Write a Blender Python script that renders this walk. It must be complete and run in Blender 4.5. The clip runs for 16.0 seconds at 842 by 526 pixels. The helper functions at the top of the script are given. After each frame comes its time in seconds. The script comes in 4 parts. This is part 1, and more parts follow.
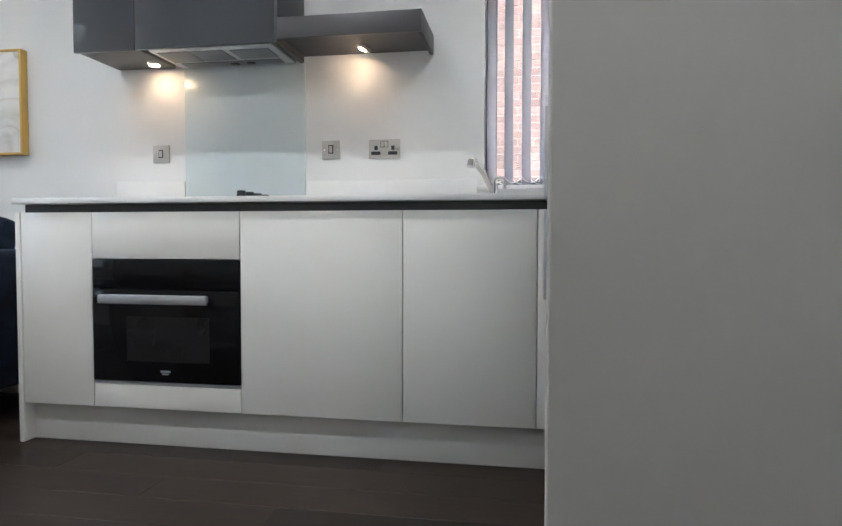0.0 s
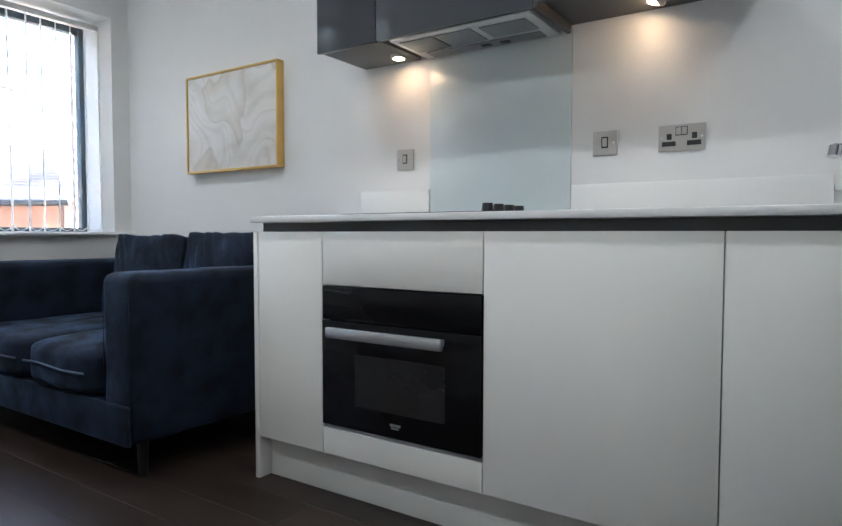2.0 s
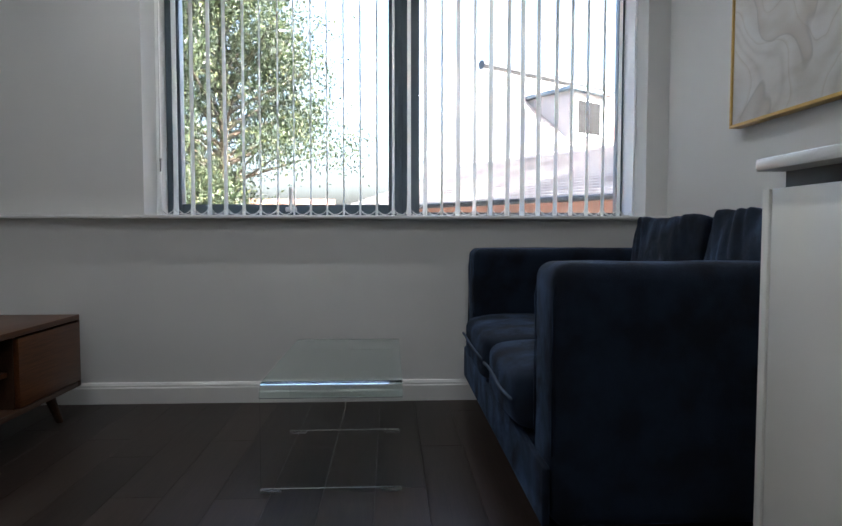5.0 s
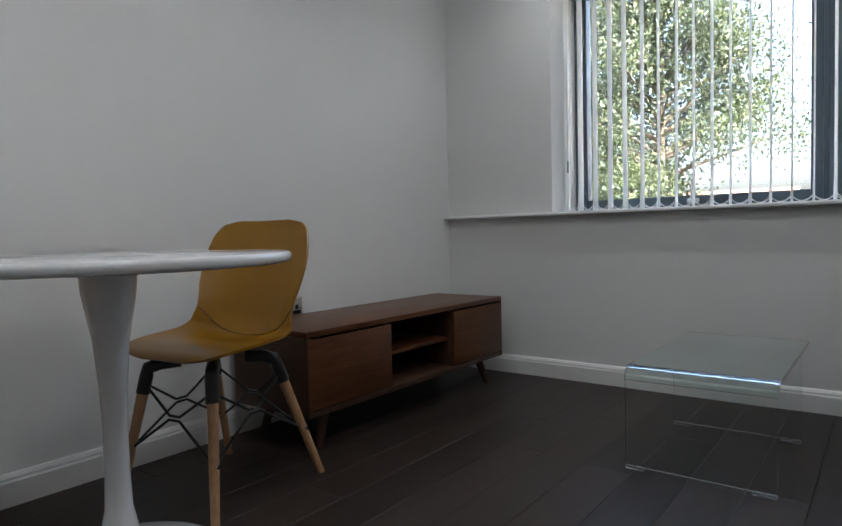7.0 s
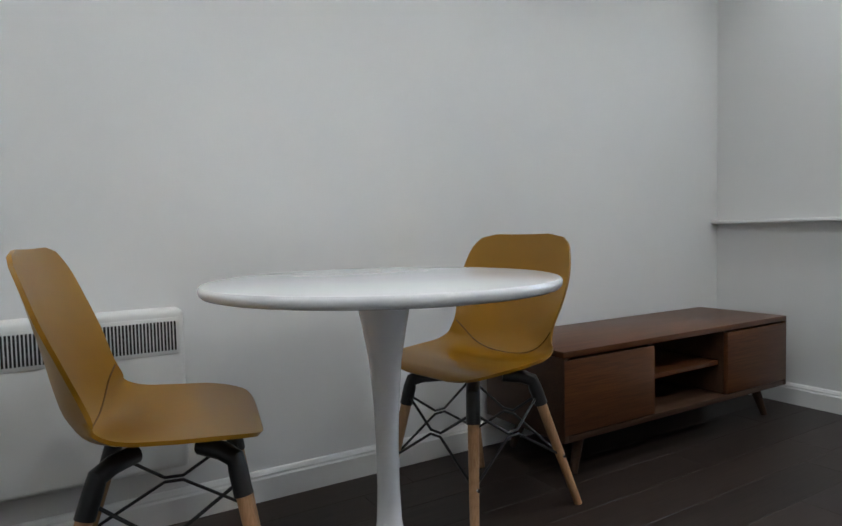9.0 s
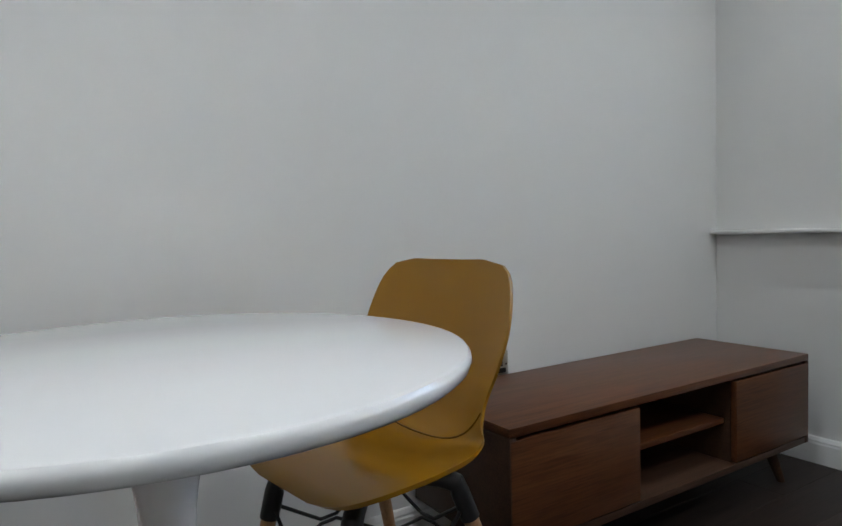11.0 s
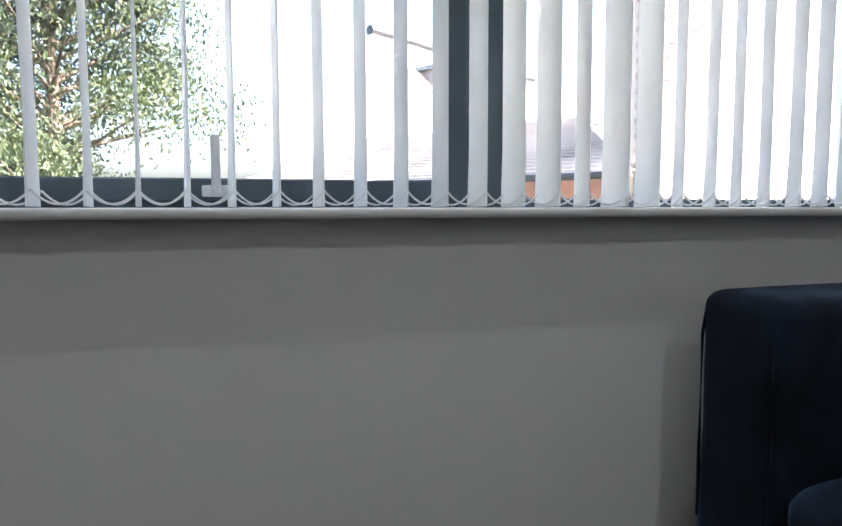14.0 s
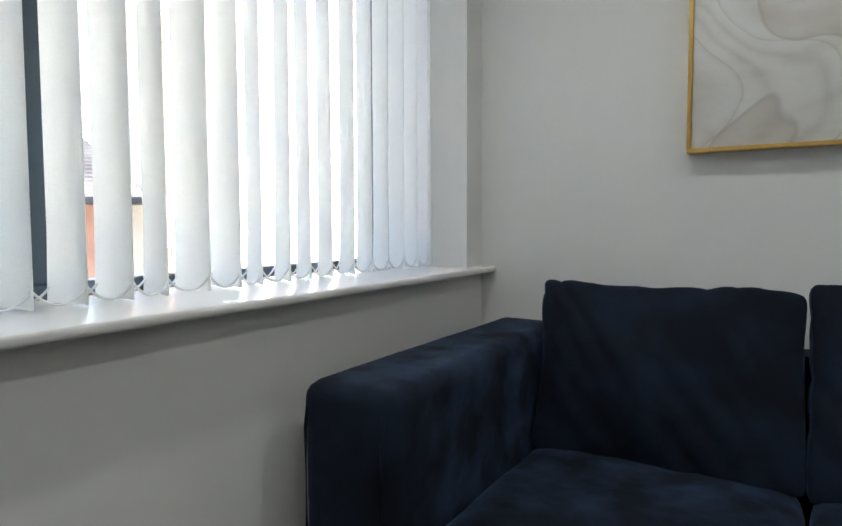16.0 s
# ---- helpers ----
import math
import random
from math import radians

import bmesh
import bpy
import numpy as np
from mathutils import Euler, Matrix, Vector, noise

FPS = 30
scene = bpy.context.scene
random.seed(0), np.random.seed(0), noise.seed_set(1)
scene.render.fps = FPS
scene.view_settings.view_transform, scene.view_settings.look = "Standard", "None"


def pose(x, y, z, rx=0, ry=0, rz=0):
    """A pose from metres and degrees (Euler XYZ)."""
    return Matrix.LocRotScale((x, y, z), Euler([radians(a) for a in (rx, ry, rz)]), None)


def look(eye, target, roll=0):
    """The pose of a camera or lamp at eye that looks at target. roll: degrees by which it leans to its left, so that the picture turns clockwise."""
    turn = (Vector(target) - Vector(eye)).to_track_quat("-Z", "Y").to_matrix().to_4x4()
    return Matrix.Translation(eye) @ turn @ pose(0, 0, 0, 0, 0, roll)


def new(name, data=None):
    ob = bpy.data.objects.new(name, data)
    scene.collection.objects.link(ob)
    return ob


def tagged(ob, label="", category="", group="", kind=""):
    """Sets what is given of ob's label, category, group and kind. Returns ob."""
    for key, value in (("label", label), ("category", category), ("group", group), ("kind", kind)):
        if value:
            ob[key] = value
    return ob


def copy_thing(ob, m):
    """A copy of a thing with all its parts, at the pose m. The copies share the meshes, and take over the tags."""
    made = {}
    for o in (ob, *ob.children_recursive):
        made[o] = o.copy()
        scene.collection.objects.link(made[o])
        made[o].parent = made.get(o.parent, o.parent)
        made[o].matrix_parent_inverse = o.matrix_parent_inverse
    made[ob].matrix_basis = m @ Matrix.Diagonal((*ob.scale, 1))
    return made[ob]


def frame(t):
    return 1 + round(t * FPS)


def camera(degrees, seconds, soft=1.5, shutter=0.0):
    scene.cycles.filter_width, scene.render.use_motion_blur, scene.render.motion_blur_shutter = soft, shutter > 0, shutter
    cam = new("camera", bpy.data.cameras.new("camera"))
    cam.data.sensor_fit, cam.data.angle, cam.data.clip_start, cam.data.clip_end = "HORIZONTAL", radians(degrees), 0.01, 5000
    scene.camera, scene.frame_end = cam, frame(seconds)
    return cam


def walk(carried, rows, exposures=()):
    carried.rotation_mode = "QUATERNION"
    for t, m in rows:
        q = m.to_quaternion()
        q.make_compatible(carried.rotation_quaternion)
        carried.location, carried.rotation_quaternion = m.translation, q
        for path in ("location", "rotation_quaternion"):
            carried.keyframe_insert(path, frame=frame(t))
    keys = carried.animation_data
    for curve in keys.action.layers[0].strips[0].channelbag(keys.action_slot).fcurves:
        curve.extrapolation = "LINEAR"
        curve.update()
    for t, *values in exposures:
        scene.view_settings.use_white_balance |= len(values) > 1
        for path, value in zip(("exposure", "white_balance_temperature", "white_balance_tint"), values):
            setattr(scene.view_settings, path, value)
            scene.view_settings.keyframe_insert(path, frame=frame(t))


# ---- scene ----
cam = camera(68.9, 16.0)
PATH = [
    (0, (3.887, -2.809, 0.802), (3.553, -0.839, 0.727), 0.1),
    (0.5, (3.813, -2.668, 0.847), (3.267, -0.746, 0.763), 0.1),
    (1, (3.742, -2.525, 0.886), (3.029, -0.658, 0.804), 0.2),
    (1.5, (3.707, -2.379, 0.908), (2.838, -0.58, 0.821), 0.1),
    (2, (3.654, -2.228, 0.897), (2.554, -0.561, 0.804), 0.1),
    (2.5, (3.468, -2.059, 0.874), (2.167, -0.544, 0.774), 0.2),
    (3, (3.3, -1.927, 0.871), (1.842, -0.561, 0.768), 0.3),
    (3.5, (3.147, -1.782, 0.871), (1.503, -0.649, 0.76), 0.2),
    (3.7, (3.107, -1.726, 0.865), (1.387, -0.711, 0.757), 0.2),
    (5.8, (2.995, -1.193, 0.819), (1.049, -1.642, 0.714), -0.8),
    (6, (3.014, -1.156, 0.817), (1.100, -1.727, 0.712), -1.1),
    (6.5, (3.074, -1.096, 0.812), (1.290, -1.995, 0.713), -1.1),
    (7, (3.099, -1.077, 0.808), (1.516, -2.296, 0.714), -1.4),
    (7.5, (3.121, -1.074, 0.805), (1.780, -2.556, 0.716), -1.3),
    (8, (3.150, -1.075, 0.819), (2.011, -2.717, 0.736), -1.5),
    (8.2, (3.169, -1.094, 0.832), (2.071, -2.764, 0.738), -1.3),
    (10.3, (2.815, -1.452, 0.934), (1.812, -3.180, 0.829), -1.4),
    (10.5, (2.767, -1.486, 0.934), (1.770, -3.217, 0.825), -1.4),
    (11, (2.534, -1.658, 0.933), (1.467, -3.347, 0.834), -1.6),
    (11.5, (2.259, -1.748, 0.930), (1.008, -3.302, 0.802), -1.2),
    (12, (2.021, -1.821, 0.858), (0.463, -3.07, 0.753), -1.3),
    (12.5, (1.742, -1.86, 0.837), (-0.068, -2.703, 0.737), -1.2),
    (13, (1.486, -1.879, 0.878), (-0.48, -2.217, 0.743), -0.8),
    (13.5, (1.252, -1.771, 0.868), (-0.745, -1.751, 0.746), -0.4),
    (14, (1.086, -1.827, 0.898), (-0.838, -1.303, 0.738), -0.2),
    (14.5, (0.95, -1.887, 0.914), (-0.792, -0.911, 0.795), -0.2),
    (15, (0.92, -1.861, 0.94), (-0.59, -0.556, 0.802), 0.0),
    (15.5, (0.9, -1.841, 0.984), (-0.32, -0.26, 0.869), -0.1),
    (16, (0.862, -1.855, 1.039), (-0.153, -0.136, 0.92), -0.2),
]
walk(cam, [(t, look(e, g, r)) for t, e, g, r in PATH],
     [(t, v, k, n) for t, v, k, n in ((0.0, 4.78, 5850, 8), (1.0, 4.75, 5750, 7), (2.0, 4.5, 5700, 7), (3.5, 4.2, 5700, 6), (5.8, 3.4, 5900, 9), (6.5, 3.6, 5900, 9), (7.2, 3.9, 5850, 8),
      (8.0, 4.35, 5850, 7), (10.5, 4.2, 5800, 6), (11.5, 4.25, 5800, 6), (12.5, 4.4, 5850, 8), (13.0, 4.0, 5850, 9), (13.5, 3.6, 5850, 9), (14.5, 3.8, 5950, 8), (15.0, 3.95, 6000, 7), (16.0, 4.0, 6100, 5))])


# ---- light ----
world = bpy.data.worlds.new("sky")
scene.world = world
world.use_nodes = True
wn = world.node_tree.nodes
sky = wn.new("ShaderNodeTexSky")
sky.sky_type = "NISHITA"
sky.sun_disc = False
sky.sun_elevation = radians(45)
sky.sun_rotation = radians(30)
sky.air_density, sky.dust_density, sky.ozone_density = 1.0, 9.0, 0.4
world.node_tree.links.new(sky.outputs[0], wn["Background"].inputs[0])
wn["Background"].inputs[1].default_value = 0.15

sun = new("sun", bpy.data.lights.new("sun", "SUN"))
sun.data.energy, sun.data.angle, sun.data.color = 5.0, radians(0.6), (1.0, 0.95, 0.88)
sun.matrix_world = look((5.0, 8.6, 9.9), (0, 0, 0))


def lamp(name, kind, place, target, watts, colour, size=0.05, cone=100.0):
    ob = new(name, bpy.data.lights.new(name, kind))
    ob.data.energy, ob.data.color = watts, colour
    if kind == "SPOT":
        ob.data.spot_size, ob.data.spot_blend, ob.data.shadow_soft_size = radians(cone), 0.6, size
    ob.matrix_world = look(place, target)
    return ob


# ---- materials ----
def node_mat(name):
    m = bpy.data.materials.new(name)
    m.use_nodes = True
    nt = m.node_tree
    return m, nt, nt.nodes["Principled BSDF"]


def link(nt, a, b):
    nt.links.new(a, b)


def noise_tex(nt, scale, detail=4.0, stretch=None, rough=0.55):
    co = nt.nodes.new("ShaderNodeTexCoord")
    out = co.outputs["Object"]
    if stretch:
        mp = nt.nodes.new("ShaderNodeMapping")
        mp.inputs["Scale"].default_value = stretch
        link(nt, out, mp.inputs[0])
        out = mp.outputs[0]
    n = nt.nodes.new("ShaderNodeTexNoise")
    n.inputs["Scale"].default_value, n.inputs["Detail"].default_value = scale, detail
    n.inputs["Roughness"].default_value = rough
    link(nt, out, n.inputs["Vector"])
    return n


def ramp(nt, fac, stops):
    r = nt.nodes.new("ShaderNodeValToRGB")
    e = r.color_ramp.elements
    while len(e) < len(stops):
        e.new(0.5)
    for el, (p, c) in zip(e, stops):
        el.position, el.color = p, (*c, 1)
    link(nt, fac, r.inputs[0])
    return r


def mix(nt, fac, a, b, kind="MIX"):
    m = nt.nodes.new("ShaderNodeMix")
    m.data_type, m.blend_type = "RGBA", kind
    for sock, v in ((m.inputs[0], fac), (m.inputs[6], a), (m.inputs[7], b)):
        if isinstance(v, (int, float)):
            sock.default_value = v
        elif isinstance(v, tuple):
            sock.default_value = (*v, 1)
        else:
            link(nt, v, sock)
    return m.outputs[2]


def bumped(nt, bsdf, height, strength, distance=0.002):
    b = nt.nodes.new("ShaderNodeBump")
    b.inputs["Strength"].default_value, b.inputs["Distance"].default_value = strength, distance
    link(nt, height, b.inputs["Height"])
    link(nt, b.outputs[0], bsdf.inputs["Normal"])


def surface(name, colour, rough=0.5, metal=0.0, var=0.06, large=1.5, fine=60.0, bump=0.1, dist=0.001, rvar=0.08, coat=0.0, stretch=None, per_object=0.0):
    """A plain surface with stains at a large and grain at a fine scale."""
    m, nt, b = node_mat(name)
    big, small = noise_tex(nt, large, 5.0), noise_tex(nt, fine, 4.0, stretch)
    dark = tuple(c * (1 - 2.0 * var) for c in colour)
    light = tuple(min(1.0, c * (1 + var)) for c in colour)
    c1 = ramp(nt, big.outputs[0], [(0.3, dark), (0.7, light)]).outputs[0]
    c2 = mix(nt, 0.25 * min(1.0, var * 8), c1, ramp(nt, small.outputs[0], [(0.3, tuple(c * 0.8 for c in colour)), (0.7, light)]).outputs[0])
    if per_object:
        info = nt.nodes.new("ShaderNodeObjectInfo")
        c2 = mix(nt, per_object, c2, ramp(nt, info.outputs["Random"], [(0.0, tuple(c * 0.55 for c in colour)), (1.0, tuple(min(1.0, c * 1.5) for c in colour))]).outputs[0])
    link(nt, c2, b.inputs["Base Color"])
    mr = nt.nodes.new("ShaderNodeMapRange")
    mr.inputs[3].default_value, mr.inputs[4].default_value = max(0.02, rough - rvar), min(1.0, rough + rvar)
    link(nt, big.outputs[0], mr.inputs[0])
    link(nt, mr.outputs[0], b.inputs["Roughness"])
    b.inputs["Metallic"].default_value = metal
    b.inputs["Coat Weight"].default_value = coat
    b.inputs["Coat Roughness"].default_value = 0.05
    if bump:
        bumped(nt, b, small.outputs[0], bump, dist)
    return m


def wood(name, dark, light, rough=0.4, scale=3.0, axis=0, per_object=0.0, bump=0.15):
    """Wood with the grain along one axis, streaks and pores."""
    m, nt, b = node_mat(name)
    st = [9.0, 9.0, 9.0]
    st[axis] = 0.7
    broad = noise_tex(nt, scale, 5.0, tuple(st), 0.6)
    st2 = [70.0, 70.0, 70.0]
    st2[axis] = 3.0
    pores = noise_tex(nt, 3.0, 3.0, tuple(st2))
    blotch = noise_tex(nt, 1.7, 3.0)
    c = ramp(nt, broad.outputs[0], [(0.25, dark), (0.55, tuple((p + q) / 2 for p, q in zip(dark, light))), (0.8, light)]).outputs[0]
    c = mix(nt, 0.35, c, ramp(nt, pores.outputs[0], [(0.35, tuple(d * 0.6 for d in dark)), (0.6, light)]).outputs[0])
    c = mix(nt, 0.2, c, ramp(nt, blotch.outputs[0], [(0.3, dark), (0.7, light)]).outputs[0])
    if per_object:
        info = nt.nodes.new("ShaderNodeObjectInfo")
        c = mix(nt, per_object, c, ramp(nt, info.outputs["Random"], [(0.0, tuple(d * 0.7 for d in dark)), (1.0, tuple(l * 1.25 for l in light))]).outputs[0])
    link(nt, c, b.inputs["Base Color"])
    b.inputs["Roughness"].default_value = rough
    b.inputs["Specular IOR Level"].default_value = 0.27
    bumped(nt, b, pores.outputs[0], bump, 0.0008)
    return m


def glass(name, tint=(1, 1, 1), rough=0.0):
    m, nt, b = node_mat(name)
    b.inputs["Base Color"].default_value = (*tint, 1)
    b.inputs["Transmission Weight"].default_value = 1.0
    b.inputs["Roughness"].default_value = rough
    b.inputs["IOR"].default_value = 1.45
    return m


def glow(name, colour, strength):
    m, nt, b = node_mat(name)
    b.inputs["Base Color"].default_value = (*colour, 1)
    b.inputs["Emission Color"].default_value = (*colour, 1)
    b.inputs["Emission Strength"].default_value = strength
    return m


WALL = surface("wall_paint", (0.74, 0.74, 0.73), 0.75, var=0.015, large=0.8, fine=180, bump=0.08, dist=0.0006)
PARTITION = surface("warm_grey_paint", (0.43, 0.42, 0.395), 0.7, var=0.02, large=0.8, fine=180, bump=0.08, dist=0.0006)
CEIL = surface("ceiling_paint", (0.8, 0.8, 0.79), 0.8, var=0.015, fine=150, bump=0.06)
TRIM = surface("trim_gloss", (0.78, 0.78, 0.77), 0.35, var=0.02, fine=40, bump=0.04)
SILL = surface("sill_gloss", (0.8, 0.8, 0.79), 0.25, var=0.02, fine=30, bump=0.03)
# Lighter and bluer than bare anthracite: window glare is mixed into the colour.
ANTHRACITE = surface("anthracite_frame", (0.085, 0.115, 0.14), 0.38, var=0.06, fine=120, bump=0.03)
CREAM = surface("cream_gloss", (0.82, 0.805, 0.76), 0.19, var=0.015, large=0.9, fine=12, bump=0.01, rvar=0.03)
CREAM_MATT = surface("cream_matt", (0.74, 0.73, 0.69), 0.35, var=0.03, large=2.0, fine=20, bump=0.02)
GREY_GLOSS = surface("dark_grey_gloss", (0.05, 0.053, 0.06), 0.05, var=0.03, large=1.0, fine=14, bump=0.0, rvar=0.015)
GREY_MATT = surface("dark_grey_matt", (0.055, 0.052, 0.055), 0.42, var=0.08, large=3.0, fine=90, bump=0.04)
UNDERSIDE = surface("cabinet_underside", (0.16, 0.155, 0.15), 0.5, var=0.06, fine=50, bump=0.03)
CHANNEL = surface("black_channel", (0.028, 0.03, 0.034), 0.4, var=0.05, bump=0.02)
WORKTOP = surface("white_worktop", (0.78, 0.78, 0.765), 0.22, var=0.02, large=3, fine=220, bump=0.01)
STEEL = surface("brushed_steel", (0.54, 0.52, 0.49), 0.44, metal=0.85, var=0.05, fine=140, bump=0.05, stretch=(1, 1, 12))
SILVER = surface("silver_metal", (0.55, 0.56, 0.57), 0.36, metal=0.75, var=0.03, fine=120, bump=0.03)
HOOD_GREY = surface("hood_grey", (0.20, 0.21, 0.22), 0.4, metal=0.4, var=0.05, fine=260, bump=0.12)
CHROME = surface("chrome", (0.75, 0.76, 0.78), 0.06, metal=1.0, var=0.01, fine=20, bump=0.0, rvar=0.02)
BLACK = surface("black_plastic", (0.012, 0.012, 0.013), 0.35, var=0.05, bump=0.02)
BLACK_GLASS = surface("black_glass", (0.006, 0.006, 0.007), 0.06, var=0.02, fine=6, bump=0.0, rvar=0.02)
BLACK_GLASS.node_tree.nodes["Principled BSDF"].inputs["Specular IOR Level"].default_value = 0.16
OVEN_WINDOW = surface("oven_window", (0.022, 0.022, 0.023), 0.1, var=0.1, large=6, fine=20, bump=0.0, coat=0.4)
SPLASH = surface("pale_glass_splashback", (0.60, 0.67, 0.685), 0.26, var=0.01, fine=6, bump=0.0, rvar=0.02)
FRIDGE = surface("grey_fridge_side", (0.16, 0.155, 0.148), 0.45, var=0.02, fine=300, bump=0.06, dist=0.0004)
FRIDGE_DOOR = surface("white_fridge_door", (0.62, 0.69, 0.69), 0.07, var=0.01, fine=20, bump=0.006, coat=0.4, rvar=0.03)
WHITE_GLOSS = surface("white_lacquer", (0.78, 0.79, 0.8), 0.18, var=0.01, fine=25, bump=0.01, coat=0.4, rvar=0.04)
WHITE_METAL = surface("white_enamel", (0.74, 0.74, 0.72), 0.3, var=0.02, fine=90, bump=0.03)
MUSTARD = surface("mustard_plastic", (0.30, 0.145, 0.003), 0.33, var=0.04, large=3, fine=320, bump=0.12, dist=0.0004)
# Dark mustard that paints the shade of the chair shell's moulded groove.
SEAM_SHADE = surface("mustard_seam_shade", (0.12, 0.052, 0.002), 0.5, var=0.05, bump=0.02)
BEECH = wood("beech_wood", (0.36, 0.19, 0.085), (0.56, 0.34, 0.18), 0.45, 3.0, 2)
WALNUT = wood("walnut_veneer", (0.038, 0.0125, 0.005), (0.158, 0.060, 0.021), 0.34, 2.2, 0)
WALNUT_END = wood("dark_walnut", (0.035, 0.018, 0.010), (0.085, 0.043, 0.024), 0.45, 3.0, 0)
PLANK = wood("dark_floor_plank", (0.004, 0.003, 0.0028), (0.054, 0.037, 0.029), 0.4, 3.5, 0, per_object=0.3, bump=0.2)
GROUT = surface("plank_gap", (0.008, 0.006, 0.005), 0.8, bump=0.0)
GOLD = surface("gold_frame", (0.62, 0.40, 0.11), 0.38, metal=0.35, var=0.08, large=6, fine=80, bump=0.1)
PANE = glass("window_glass")
CLEAR_GLASS = glass("clear_table_glass", (0.975, 0.99, 0.985))
TABLE_GLASS = glass("green_table_glass", (0.84, 0.94, 0.915))


def velvet_mat():
    m, nt, b = node_mat("navy_velvet")
    big, mid, fine = noise_tex(nt, 2.2, 4.0), noise_tex(nt, 9.0, 5.0), noise_tex(nt, 450.0, 2.0)
    c = ramp(nt, big.outputs[0], [(0.3, (0.0020, 0.0045, 0.0105)), (0.7, (0.0048, 0.0098, 0.0210))]).outputs[0]
    c = mix(nt, 0.45, c, ramp(nt, mid.outputs[0], [(0.38, (0.002, 0.004, 0.010)), (0.62, (0.0090, 0.0195, 0.0440))]).outputs[0])
    link(nt, c, b.inputs["Base Color"])
    b.inputs["Roughness"].default_value = 0.85
    link(nt, ramp(nt, mid.outputs[0], [(0.38, (0.04, 0.04, 0.04)), (0.7, (0.45, 0.45, 0.45))]).outputs[0], b.inputs["Sheen Weight"])
    b.inputs["Specular IOR Level"].default_value = 0.25
    b.inputs["Sheen Roughness"].default_value = 0.35
    b.inputs["Sheen Tint"].default_value = (0.32, 0.52, 0.95, 1)
    add = nt.nodes.new("ShaderNodeMath")
    add.operation = "MULTIPLY_ADD"
    add.inputs[1].default_value = 0.25
    link(nt, fine.outputs[0], add.inputs[0])
    link(nt, mid.outputs[0], add.inputs[2])
    bumped(nt, b, add.outputs[0], 0.6, 0.006)
    return m


VELVET = velvet_mat()
PIPING = surface("navy_piping", (0.035, 0.055, 0.09), 0.7, var=0.08, fine=300, bump=0.1)


def blind_mat(name, colour, through_share):
    """Woven blind fabric that lets some of the daylight through."""
    m, nt, b = node_mat(name)
    weave = noise_tex(nt, 500.0, 2.0)
    c = ramp(nt, weave.outputs[0], [(0.3, tuple(v * 0.93 for v in colour)), (0.7, colour)]).outputs[0]
    link(nt, c, b.inputs["Base Color"])
    b.inputs["Roughness"].default_value = 0.9
    tl = nt.nodes.new("ShaderNodeBsdfTranslucent")
    link(nt, c, tl.inputs[0])
    mx = nt.nodes.new("ShaderNodeMixShader")
    mx.inputs[0].default_value = through_share
    link(nt, b.outputs[0], mx.inputs[1])
    link(nt, tl.outputs[0], mx.inputs[2])
    link(nt, mx.outputs[0], nt.nodes["Material Output"].inputs[0])
    return m


BLIND = blind_mat("white_blind_fabric", (0.95, 0.96, 0.945), 0.65)
BLIND_GREY = blind_mat("grey_blind_fabric", (0.42, 0.43, 0.49), 0.35)


